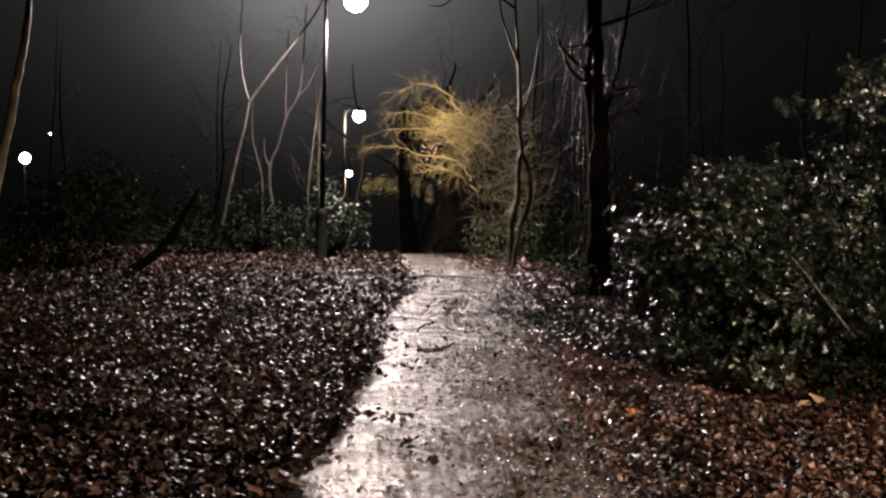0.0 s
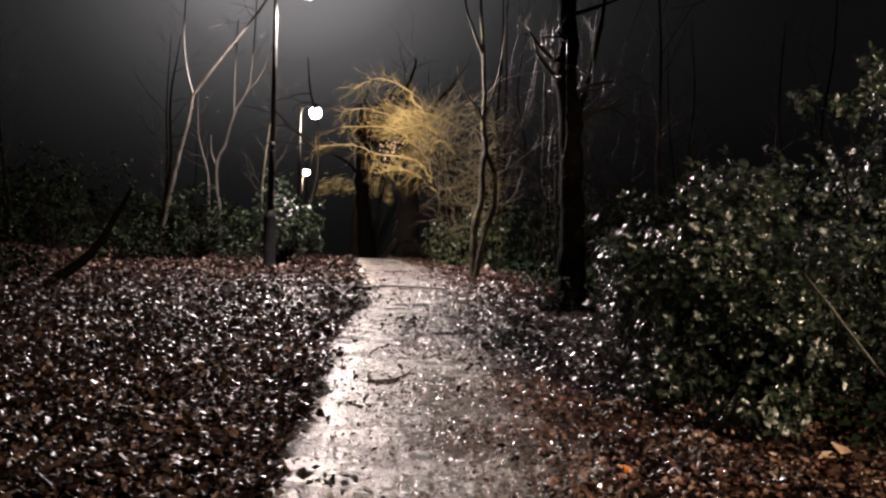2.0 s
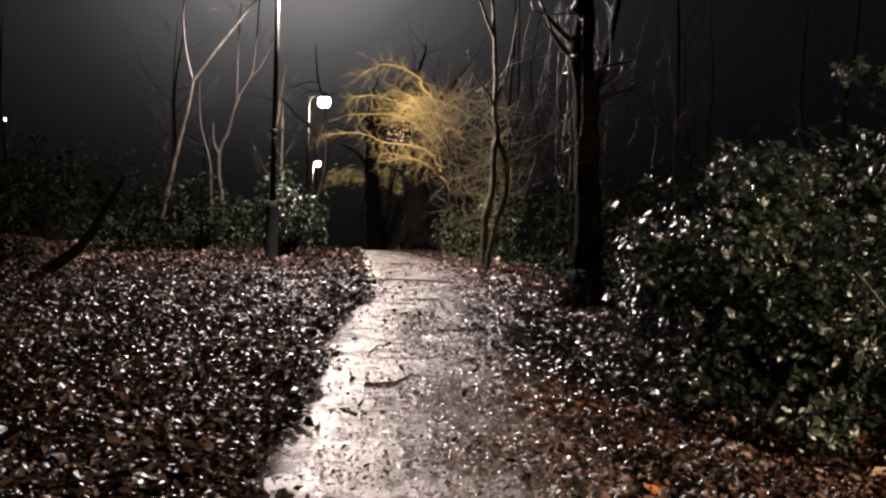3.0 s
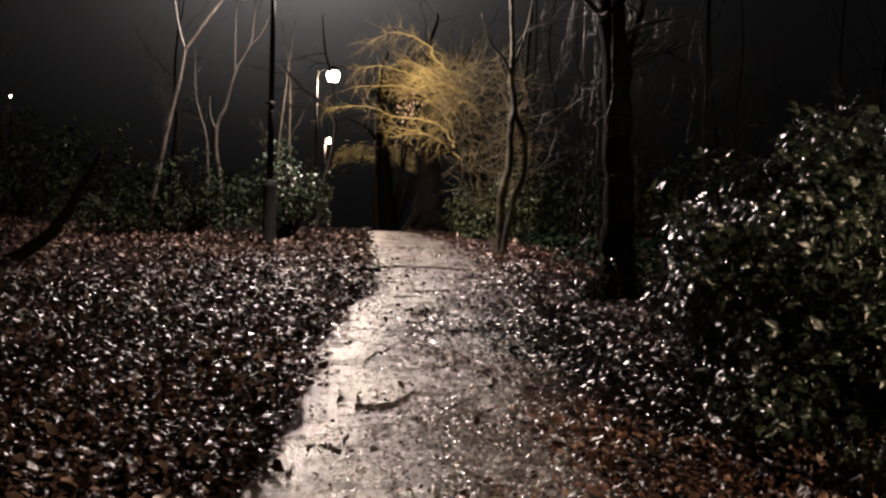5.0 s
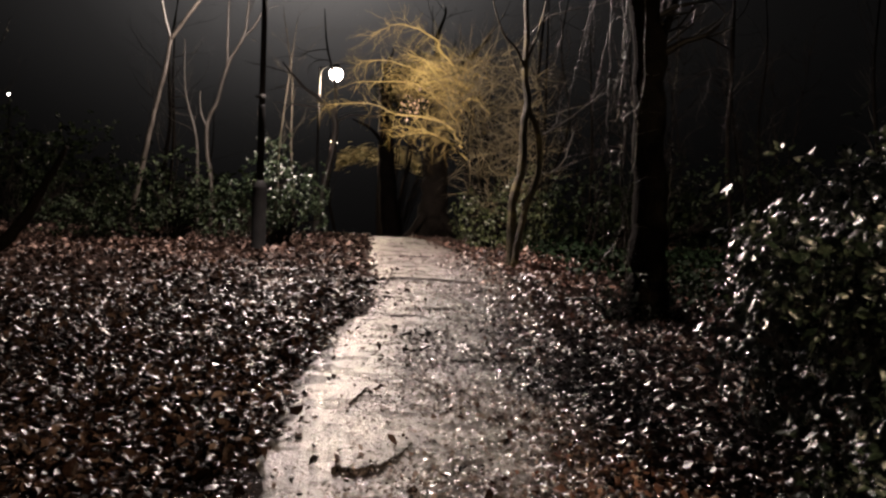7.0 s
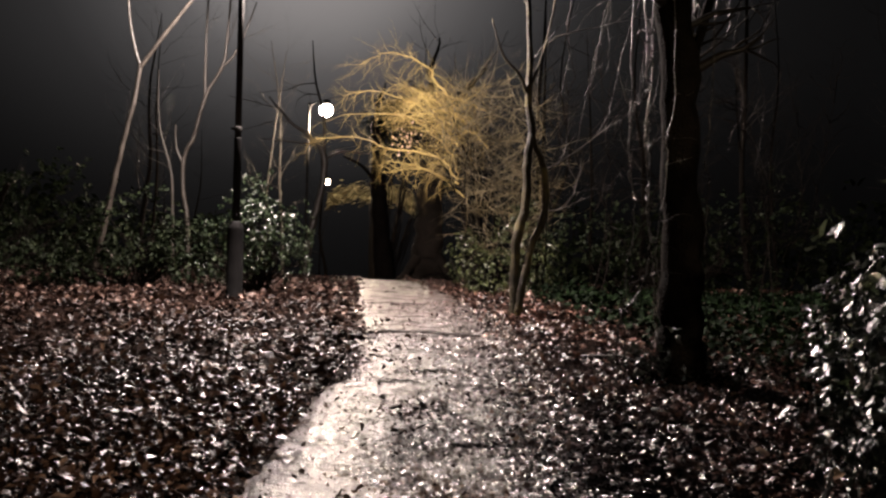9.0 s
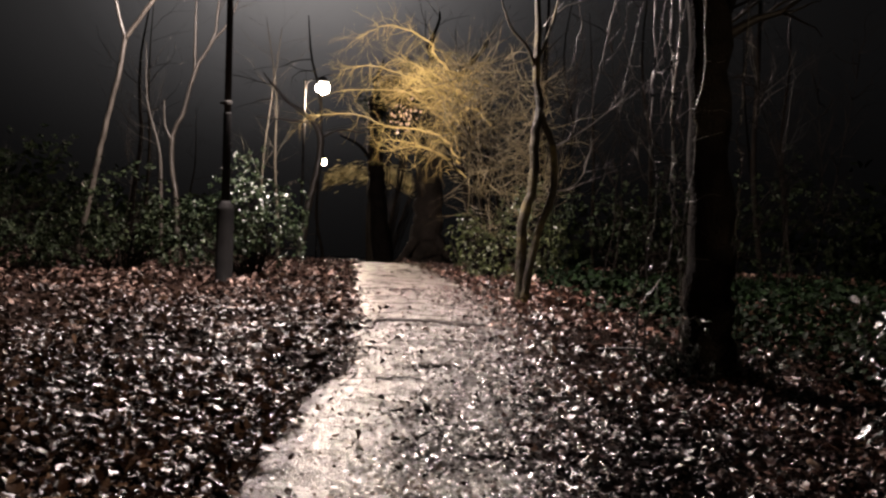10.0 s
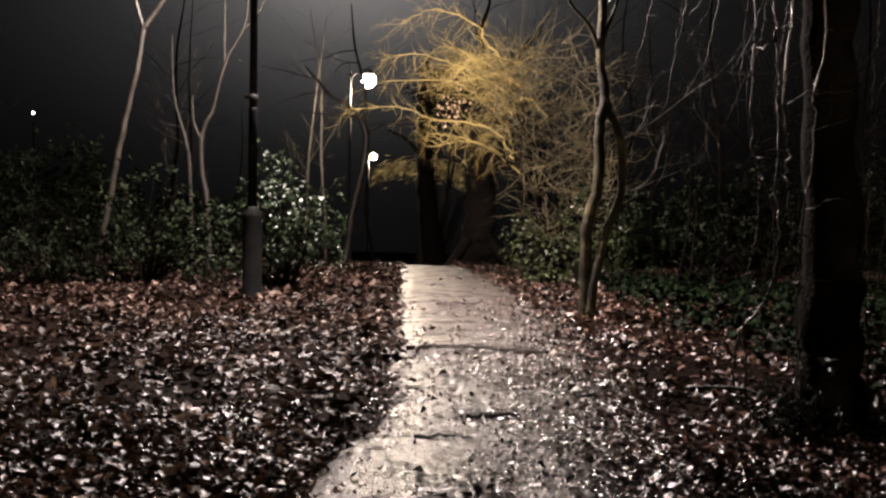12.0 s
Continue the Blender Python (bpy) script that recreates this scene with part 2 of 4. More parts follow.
def smooth_line(pts, radii, per=4, rng=None, jitter=0.0):
    """A smooth line through a few points, with its radii."""
    P = [Vector(p) for p in pts]
    out, rad = [], []
    for i in range(len(P) - 1):
        p0, p1, p2, p3 = P[max(i - 1, 0)], P[i], P[i + 1], P[min(i + 2, len(P) - 1)]
        for k in range(per):
            t = k / per
            q = 0.5 * ((2 * p1) + (p2 - p0) * t + (2 * p0 - 5 * p1 + 4 * p2 - p3) * t * t + (3 * p1 - p0 - 3 * p2 + p3) * t ** 3)
            if rng and jitter and (i or k):
                q = q + Vector((rng.uniform(-jitter, jitter), rng.uniform(-jitter, jitter), 0))
            out.append(q)
            r = radii[i] * (1 - t) + radii[i + 1] * t
            rad.append(r * (rng.uniform(0.93, 1.08) if rng else 1))
    out.append(P[-1])
    rad.append(radii[-1])
    return out, rad


def grow(tubes, tips, rng, start, way, length, radius, level, spread=0.6, lift=0.12, wob=0.18, kids=4, shrink=0.6):
    """A limb with side shoots, level by level."""
    n = 6 if level > 1 else 4
    p, d = Vector(start), Vector(way).normalized()
    pts, rad = [p.copy()], [radius]
    for i in range(n):
        d = (d + Vector((rng.gauss(0, wob), rng.gauss(0, wob), rng.gauss(0, wob) + lift))).normalized()
        p = p + d * (length / n)
        pts.append(p.copy())
        rad.append(radius * (1 - 0.75 * (i + 1) / n))
    tubes.add(pts, rad, 6 if radius > 0.02 else (4 if radius > 0.006 else 3))
    tips.append(pts[-1])
    if level > 0:
        for k in range(kids):
            j = rng.randint(1, n)
            side = Vector((rng.gauss(0, 1), rng.gauss(0, 1), rng.gauss(0, 0.6)))
            w = (pts[j] - pts[j - 1]).normalized() + side.normalized() * spread * rng.uniform(0.7, 1.5)
            grow(tubes, tips, rng, pts[j], w, length * shrink * rng.uniform(0.6, 1.1), rad[j] * 0.62, level - 1, spread, lift, wob, kids, shrink)


LEAF_V = np.array([(0, 0, 0), (0, 0.34, 0), (0, 0.7, 0), (0, 1, 0), (-0.24, 0.3, 1), (-0.2, 0.68, 1), (0.24, 0.3, 1), (0.2, 0.68, 1)], float)
CRUMB_V = np.array([(0, 0, 0), (-0.34, 0.45, 0.5), (0.04, 1, 0.2), (0.3, 0.55, -0.2)], float)
CRUMB_F = [(0, 3, 1), (3, 2, 1)]
LEAF_F = [(0, 1, 4), (1, 2, 5, 4), (2, 3, 5), (0, 6, 1), (1, 6, 7, 2), (2, 7, 3)]


def leaf_cloud(name, place, way, normal, length, mat, parent=None, label="", width=1.0, fold=0.08, curl=0.12, seed=1, crumb=False, crumple=0.035):
    """Many small folded leaves, or torn crumbs of leaves, in one mesh: base places, directions of growth and upper sides."""
    shape, pieces = (CRUMB_V, CRUMB_F) if crumb else (LEAF_V, LEAF_F)
    corners = len(shape)
    rng = np.random.default_rng(seed)
    n = len(place)
    way = way / np.linalg.norm(way, axis=1, keepdims=True)
    side = np.cross(way, normal)
    side /= np.linalg.norm(side, axis=1, keepdims=True) + 1e-9
    nor = np.cross(side, way)
    wd = width * rng.uniform(0.75, 1.25, n)
    fo = fold * rng.uniform(-0.6, 1.6, n)
    cu = curl * rng.normal(0, 1, n)
    v = np.zeros((n, corners, 3))
    skew = rng.uniform(0.7, 1.3, (n, corners))
    for k in range(corners):
        x, y, e = shape[k]
        h = fo * e + cu * (y - 0.4) ** 2 * 2 + rng.normal(0, crumple, n)
        v[:, k] = place + length[:, None] * (side * (x * wd * skew[:, k])[:, None] + way * y + nor * h[:, None])
    faces = []
    for i in range(n):
        o = i * corners
        for f in pieces:
            faces.append(tuple(o + a for a in f))
    return mesh_object(name, v.reshape(-1, 3), faces, mat, parent, label)


# ---- ground and path ----
PY = [-60, -12, 0, 6, 8, 13, 16, 18.6, 22, 26, 31, 34, 38, 46, 60, 85, 130, 400, 3000]
PZ = [-0.15, -0.15, -0.15, -0.18, -0.2, -0.18, -0.2, -0.28, -0.31, -0.55, -0.87, -1.18, -1.8, -2.95, -4.8, -7.4, -11.0, -30, -200]


def ground_z(x, y):
    """Height of the ground: it falls gently ahead and more beyond the crest."""
    z = sum(np.interp(y + o, PY, PZ) for o in (-1.2, -0.6, 0, 0.6, 1.2)) / 5
    off = np.maximum(0, np.abs(x - np.interp(y, [0, 20, 33], [0.15, 0.1, -0.9])) - 1.0)
    near = np.clip(off / 2.0, 0, 1)
    bump = 0.05 * np.sin(x * 1.7 + 0.6 * y) * np.sin(y * 1.1 - 0.4 * x) + 0.03 * np.sin(x * 3.9 + 1.3) * np.sin(y * 3.1)
    return z + near * bump


LEFT_Y = [-12, 5, 6.5, 8, 9.4, 10.5, 11.5, 12.9, 13.5, 14.6, 15.3, 16, 16.7, 17.6, 18.6, 20, 22.5, 25.4, 33.5, 46]
LEFT_X = [-0.8, -0.8, -0.8, -0.7, -0.68, -0.6, -0.65, -0.7, -0.67, -0.6, -0.52, -0.45, -0.38, -0.5, -0.48, -0.63, -0.8, -0.97, -1.55, -2.6]
RIGHT_Y = [-12, 6, 12, 16, 18.5, 21, 25, 30.6, 36, 46]
RIGHT_X = [1.0, 0.98, 0.93, 0.88, 0.84, 0.66, 0.36, -0.2, -0.7, -1.5]


def axis(breaks):
    out = []
    for a, b, step in breaks:
        out += list(np.arange(a, b, step))
    return np.array(out + [breaks[-1][1]])


def ground_sheet():
    xs = axis([(-3000, -300, 900), (-300, -60, 60), (-60, -12, 6), (-12, 12, 0.3), (12, 60, 6), (60, 300, 60), (300, 3000, 900)])
    ys = axis([(-3000, -300, 900), (-300, -60, 60), (-60, -2, 4), (-2, 46, 0.35), (46, 100, 4), (100, 400, 50), (400, 3000, 650)])
    X, Y = np.meshgrid(xs, ys)
    Z = ground_z(X, Y)
    nx = len(xs)
    faces = [(j * nx + i, j * nx + i + 1, (j + 1) * nx + i + 1, (j + 1) * nx + i) for j in range(len(ys) - 1) for i in range(nx - 1)]
    return tagged(mesh_object("ground", np.stack([X, Y, Z], -1).reshape(-1, 3), faces, M_SOIL), "dark wet woodland soil under fallen leaves", "ground", kind="structure")


def path_strip():
    ys = np.arange(-12, 46.01, 0.22)
    rng = np.random.default_rng(4)
    cols = 13
    V, F = [], []
    for y in ys:
        a = np.interp(y, LEFT_Y, LEFT_X) - 0.06 + rng.normal(0, 0.03)
        b = np.interp(y, RIGHT_Y, RIGHT_X) + 0.22 + rng.normal(0, 0.04)
        for i in range(cols):
            u = i / (cols - 1)
            x = a + (b - a) * u
            camber = 0.02 * (1 - (2 * u - 1) ** 2)
            heave = 0.008 * math.sin(y * 2.3 + x * 1.5) + 0.006 * math.sin(y * 5.1 - x * 3) + 0.02 * math.exp(-((y - 18.5) / 0.35) ** 2) + 0.015 * math.exp(-((y - 15.4 - 0.3 * x) / 0.3) ** 2)
            z = float(ground_z(np.array(x), np.array(y))) + 0.012 + camber + heave
            if i in (0, cols - 1):
                z -= 0.05
            V.append((x, y, z))
    for j in range(len(ys) - 1):
        for i in range(cols - 1):
            o = j * cols + i
            F.append((o, o + 1, o + cols + 1, o + cols))
    return tagged(mesh_object("path", V, F, M_PATH), "wet worn asphalt footpath glistening under the lamps", "path", kind="structure")


ground = ground_sheet()
path = path_strip()


def path_top(x, y):
    return float(ground_z(np.array(x), np.array(y))) + 0.034 + 0.02 * math.exp(-((y - 18.5) / 0.35) ** 2)


def crack(pts, wide, seed):
    """A mud-filled crack: a ragged low ridge across the asphalt."""
    rng = random.Random(seed)
    line, _ = smooth_line([(x, y, 0) for x, y in pts], [wide] * len(pts), 9)
    V, F = [], []
    n = len(line)
    for i, p in enumerate(line):
        w = wide * rng.uniform(0.45, 1.3) * math.sin(math.pi * (i + 0.6) / (n + 0.2)) ** 0.6
        jy = rng.gauss(0, wide * 0.7)
        z = path_top(p.x, p.y)
        for dy, dz in ((-w, -0.02), (-0.3 * w, 0.013), (0.4 * w, 0.014), (w, -0.02)):
            V.append((p.x, p.y + jy + dy, z + dz))
    for i in range(n - 1):
        for k in range(3):
            o = i * 4 + k
            F.append((o, o + 1, o + 5, o + 4))
    return tagged(mesh_object("crack", V, F, M_CRACK, path), kind="structure")


for i, (pts, w) in enumerate((
        ([(-0.40, 18.42), (-0.15, 18.56), (0.2, 18.55), (0.72, 18.38)], 0.07),
        ([(-0.15, 15.38), (0.0, 15.44), (0.16, 15.40)], 0.09),
        ([(0.12, 15.95), (0.27, 16.02), (0.44, 16.02)], 0.07),
        ([(-0.22, 10.72), (-0.04, 10.74), (0.08, 10.95), (0.15, 11.2)], 0.06),
        ([(-0.24, 12.0), (-0.2, 12.2), (-0.17, 12.4)], 0.05),
        ([(-0.3, 21.6), (-0.05, 21.7), (0.15, 21.66)], 0.07),
        ([(0.36, 13.4), (0.5, 13.45), (0.62, 13.4)], 0.05))):
    crack(pts, w * 0.48, 30 + i)


# ---- leaf litter ----
def litter(name, count, xr, yr, size, mat, keep, seed, tilt=0.35, lift=0.012, label="", width=1.0, layers=0.05, crumb=False):
    rng = np.random.default_rng(seed)
    x, y = rng.uniform(*xr, count), rng.uniform(*yr, count)
    ok = rng.uniform(0, 1, count) < keep(x, y, rng)
    x, y = x[ok], y[ok]
    n = len(x)
    z = ground_z(x, y) + lift + layers * rng.uniform(0, 1, n) ** 1.5
    on = (x > np.interp(y, LEFT_Y, LEFT_X) - 0.1) & (x < np.interp(y, RIGHT_Y, RIGHT_X) + 0.1)
    z = z + np.where(on, 0.03, 0)
    a = rng.uniform(0, 2 * math.pi, n)
    nor = np.stack([rng.normal(0, tilt, n), rng.normal(0, tilt, n), np.ones(n)], 1)
    way = np.stack([np.cos(a), np.sin(a), np.zeros(n)], 1)
    way[:, 2] = -(way[:, 0] * nor[:, 0] + way[:, 1] * nor[:, 1])
    place = np.stack([x, y, z], 1)
    length = size * rng.uniform(0.45, 1.0, n) * rng.choice([1.0, 1.0, 1.5], n)
    ob = leaf_cloud(name, place, way, nor, length, mat, None, "", width, 0.16, 0.3, seed, crumb, 0.09)
    return tagged(ob, label, "leaves", kind="stuff")


def wave(x, y):
    return 0.5 * np.sin(y * 2.9 + x) + 0.3 * np.sin(y * 6.7 + 1.2) + 0.2 * np.sin(y * 13.1 + 3 * x)


def heaps(x, y):
    """Drifts and hollows of the litter: 0 in the bare hollows, 1 on the heaps."""
    h = np.sin(2.1 * x + 1.3 * y + 0.8 * np.sin(1.7 * y)) * np.sin(1.9 * y - 0.9 * x + 0.7 * np.sin(2.3 * x)) + 0.6 * np.sin(5.3 * x - 2.2 * y) * np.sin(4.1 * y + 2.7 * x)
    return np.clip(0.5 + 0.5 * h, 0, 1)


def cover_left(x, y, rng):
    e = np.interp(y, LEFT_Y, LEFT_X) + 0.09 * wave(x, y) + 0.05 * np.sin(y * 21 + 2 * x)
    return np.clip((e - x) / 0.2 + 0.4, 0, 1) * (0.45 + 0.55 * heaps(x, y))


def cover_right(x, y, rng):
    e = np.interp(y, RIGHT_Y, RIGHT_X) + 0.14 * wave(x + 4, y * 0.8)
    return np.clip((x - e) / 0.6 + 0.35, 0, 1) ** 1.4 * (0.5 + 0.5 * heaps(x + 3, y))


def wedge(f, half):
    def keep(x, y, rng):
        return f(x, y, rng) * np.clip((half + 1.8 + 0.46 * np.maximum(y, 0) - np.abs(x)) / 2.2, 0, 1) * np.clip((y + 2.5) / 5, 0, 1)
    return keep


litter("fallen_leaves", 162000, (-7.5, 0.2), (-2.5, 16), 0.076, M_LITTER, wedge(cover_left, 0.8), 11, 0.36, label="wet brown fallen leaves heaped beside the path", width=1.2)
litter("fallen_leaves", 56000, (-12, -0.3), (16, 36), 0.095, M_LITTER, wedge(cover_left, 1.0), 12, 0.36, label="wet brown fallen leaves heaped beside the path", width=1.2)
litter("fallen_leaves", 133000, (0.3, 6.5), (-2.5, 16), 0.066, M_LITTER_LIT, wedge(cover_right, 0.8), 13, 0.36, label="wet reddish fallen leaves drifted against the bushes, brightened to look lamplit", width=1.15)
litter("fallen_leaves", 42000, (-0.8, 9), (16, 36), 0.085, M_LITTER_LIT, wedge(cover_right, 1.0), 14, 0.36, label="wet reddish fallen leaves drifted against the bushes, brightened to look lamplit", width=1.15)
litter("fallen_leaves", 52000, (-18, 18), (-10, 44), 0.095, M_LITTER, lambda x, y, rng: np.maximum(cover_left(x, y, rng), cover_right(x, y, rng)), 18, 0.25, label="thin spread of wet brown leaves over the woodland floor")


def across(x, y):
    """Where a place lies between the path's edges: 0 at the clean side, 1 at the leafy side."""
    l, r = np.interp(y, LEFT_Y, LEFT_X), np.interp(y, RIGHT_Y, RIGHT_X)
    u = np.clip((x - l) / (r - l), 0, 1)
    return u, (x > l - 0.1) & (x < r + 0.35)


def crumbs(x, y, rng):
    u, on = across(x, y)
    patch = 0.5 + 0.5 * np.sin(x * 5 + y * 2.1) * np.sin(y * 1.7 - x * 3)
    drift = np.clip((u - 0.22 - 0.14 * np.sin(2.6 * y) * np.sin(0.9 * y + 1)) / 0.7, 0, 1) ** 1.3
    return np.clip((0.03 + 0.9 * drift) * (0.4 + 0.6 * patch), 0, 1) * on * np.interp(y, [14, 18, 22], [1, 0.55, 0.35])


def sodden(x, y, rng):
    u, on = across(x, y)
    return np.clip(crumbs(x, y, rng) - 0.4, 0, 1) * np.clip(0.25 + 1.1 * heaps(2.5 * x, 2.2 * y), 0, 1)


litter("leaf_crumbs", 210000, (-1.0, 1.5), (3, 22), 0.028, M_BITS, crumbs, 15, 0.34, 0.012, "small pale leaf crumbs trodden into the asphalt", 1.1, 0.012, True)
litter("leaf_crumbs", 110000, (-1.0, 1.5), (3, 22), 0.04, M_LITTER_LIT, sodden, 21, 0.5, 0.012, "small dark leaf fragments trodden into the asphalt", 1.2, 0.014, True)
def grit(x, y, rng):
    u, on = across(x, y)
    return on * np.interp(u, [0, 0.3, 0.6], [0.25, 0.5, 1]) * np.clip(0.35 + 0.45 * np.sin(3.1 * x + 1.7 * y) * np.sin(2.3 * y - 4 * x), 0.1, 1)


litter("grit", 110000, (-1.0, 1.5), (4, 19), 0.017, M_GRIT, grit, 22, 0.5, 0.004, "small wet stones and grit showing in the worn asphalt", 1.6, 0.004, True)
litter("path_leaves", 1500, (-1.7, 1.3), (4.6, 26), 0.075, M_LITTER, crumbs, 16, 0.3, 0.012, "scattered wet leaves lying on the asphalt", 1.0, 0.012)


def strays(x, y, rng):
    l, r = np.interp(y, LEFT_Y, LEFT_X), np.interp(y, RIGHT_Y, RIGHT_X)
    drift = np.clip(0.45 + 0.55 * np.sin(y * 3.3 + 1) * np.sin(y * 7.9 + x * 4), 0, 1)
    near = np.exp(-np.clip(x - l, 0, 9) / 0.2) + np.exp(-np.clip(r - x, 0, 9) / 0.3)
    return near * drift * ((x > l) & (x < r + 0.1))


litter("path_leaves", 11000, (-1.7, 1.5), (4.6, 22), 0.06, M_LITTER, strays, 19, 0.4, 0.012, "wet leaves strayed from the verges onto the asphalt", 1.0, 0.015)


def ivy_patch(x, y, rng):
    e = np.interp(y, [6, 8, 9, 10, 13, 16, 18, 21, 26], [4.0, 3.35, 3.05, 2.5, 2.6, 3.0, 2.5, 1.75, 1.6]) + 0.25 * wave(x, y)
    return np.clip((x - e) / 0.5, 0, 1)


litter("ivy", 24000, (1.5, 8), (6, 26), 0.085, M_IVY, wedge(ivy_patch, 0.8), 17, 0.6, 0.04, "low green ivy creeping over the woodland floor", 1.7, 0.16)


def clump(x, y, r, n, seed):
    """A trodden heap of dark leaves on the path."""
    def keep(px, py, rng):
        return np.exp(-((px - x) ** 2 + (py - y) ** 2) / (r * r))
    return tagged(litter("leaf_heap", n, (x - 2 * r, x + 2 * r), (y - 2 * r, y + 2 * r), 0.07, M_CRACK, keep, seed, 0.5, 0.015, layers=0.035), "sodden dark heap of leaves on the path", "leaves", kind="stuff")


for i, (x, y, r, n) in enumerate(((-0.54, 7.93, 0.10, 90), (-0.34, 7.68, 0.08, 90), (-0.19, 6.98, 0.09, 60), (-0.04, 6.62, 0.07, 50), (0.72, 6.87, 0.10, 70), (0.51, 8.85, 0.09, 60), (0.2, 14.3, 0.14, 90), (0.1, 13.6, 0.09, 50), (-0.3, 9.7, 0.06, 30))):
    clump(x, y, r, n, 60 + i)


def single_leaf(x, y, size, mat, label, turn, seed):
    nor = np.array([[0.25, -0.3, 1.0]])
    way = np.array([[math.cos(turn), math.sin(turn), 0.2]])
    z = float(ground_z(np.array(x), np.array(y))) + 0.05
    ob = leaf_cloud("leaf", np.array([[x, y, z]]), way, nor, np.array([size]), mat, None, "", 1.5, 0.12, 0.1, seed)
    return tagged(ob, label, "leaf", "single bright leaves")


single_leaf(1.40, 8.05, 0.11, M_ORANGE, "bright orange fallen leaf lying on brown litter", 2.0, 5)
for i, (x, y, s) in enumerate(((2.77, 8.68, 0.16), (2.95, 8.75, 0.17), (2.9, 13.2, 0.12), (2.2, 13.5, 0.12), (-2.0, 9.5, 0.12), (2.35, 13.0, 0.14))):
    single_leaf(x, y, s, M_PALE, "large pale brown fallen leaf on the litter", i * 1.3, 6 + i)


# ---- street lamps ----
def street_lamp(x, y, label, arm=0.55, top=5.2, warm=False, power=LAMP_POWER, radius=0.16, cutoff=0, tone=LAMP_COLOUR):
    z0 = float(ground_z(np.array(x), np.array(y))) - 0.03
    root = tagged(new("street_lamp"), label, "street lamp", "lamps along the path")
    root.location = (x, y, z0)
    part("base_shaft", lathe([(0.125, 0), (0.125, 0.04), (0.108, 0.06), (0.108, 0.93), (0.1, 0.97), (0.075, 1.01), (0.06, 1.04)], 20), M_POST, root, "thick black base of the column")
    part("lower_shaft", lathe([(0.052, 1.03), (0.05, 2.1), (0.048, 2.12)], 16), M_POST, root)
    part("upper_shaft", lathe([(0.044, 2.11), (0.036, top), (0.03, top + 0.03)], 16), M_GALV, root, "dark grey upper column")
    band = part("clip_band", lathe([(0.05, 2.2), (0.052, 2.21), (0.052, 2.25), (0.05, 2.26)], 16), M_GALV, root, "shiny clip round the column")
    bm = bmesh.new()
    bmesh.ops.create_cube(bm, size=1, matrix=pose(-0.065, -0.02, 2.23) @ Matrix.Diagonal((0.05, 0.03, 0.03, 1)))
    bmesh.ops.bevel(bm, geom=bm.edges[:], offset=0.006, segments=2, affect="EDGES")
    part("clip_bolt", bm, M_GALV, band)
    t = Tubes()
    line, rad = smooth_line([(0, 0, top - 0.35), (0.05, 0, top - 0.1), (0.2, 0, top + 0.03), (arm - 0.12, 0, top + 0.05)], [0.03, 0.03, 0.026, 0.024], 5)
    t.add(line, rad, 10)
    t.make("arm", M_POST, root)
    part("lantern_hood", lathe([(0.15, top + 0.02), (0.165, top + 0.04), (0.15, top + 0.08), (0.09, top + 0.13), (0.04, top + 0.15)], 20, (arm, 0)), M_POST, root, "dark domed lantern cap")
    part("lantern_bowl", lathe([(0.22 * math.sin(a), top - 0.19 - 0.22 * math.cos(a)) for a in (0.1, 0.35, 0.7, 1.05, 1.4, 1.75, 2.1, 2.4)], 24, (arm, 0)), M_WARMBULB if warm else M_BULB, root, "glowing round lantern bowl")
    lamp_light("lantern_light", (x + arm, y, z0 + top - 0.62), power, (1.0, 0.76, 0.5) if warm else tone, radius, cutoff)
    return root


street_lamp(-2.35, 21.85, "slim black lamp column with thick base, lit, among fallen leaves", 0.56, 5.2, radius=0.14, cutoff=179.5)
street_lamp(-3.95, 44.2, "lit lamp column further down the path beyond the crest", 0.55, 6.3, False, LAMP_POWER * 0.7, tone=(1.0, 0.8, 0.6))
street_lamp(-7.2, 81.8, "far lit lamp column down the slope with warm light", 0.3, 8.1, True, LAMP_POWER * 0.6)
# unseen lamp added off to the right, filling the near litter and bushes
street_lamp(7.4, 2.2, "unseen lit lamp column added to light the evergreen bushes and litter", -0.5, 5.2, True, LAMP_POWER * 1.05, cutoff=172)


def far_light(x, y, z, r, label):
    """A small far lantern on its thin pole, beyond the trees."""
    root = tagged(new("far_lamp"), label, "street lamp", "far lights")
    root.location = (x, y, gz(x, y))
    d = z - gz(x, y)
    part("pole", lathe([(0.07, -0.05), (0.05, d - r)], 8), M_POST, root)
    part("lantern", lathe([(r * 0.2, d - r), (r * 0.8, d - 0.6 * r), (r, d), (r * 0.8, d + 0.6 * r), (r * 0.2, d + r)], 12), M_BULB, root, "tiny glowing lantern")


gz = lambda x, y: float(ground_z(np.array(x), np.array(y)))
far_light(-20.6, 55.8, 1.36, 0.25, "bright far light glimpsed beyond the dark trees")
far_light(-25.3, 73.0, 2.9, 0.055, "tiny far light between dark trunks")


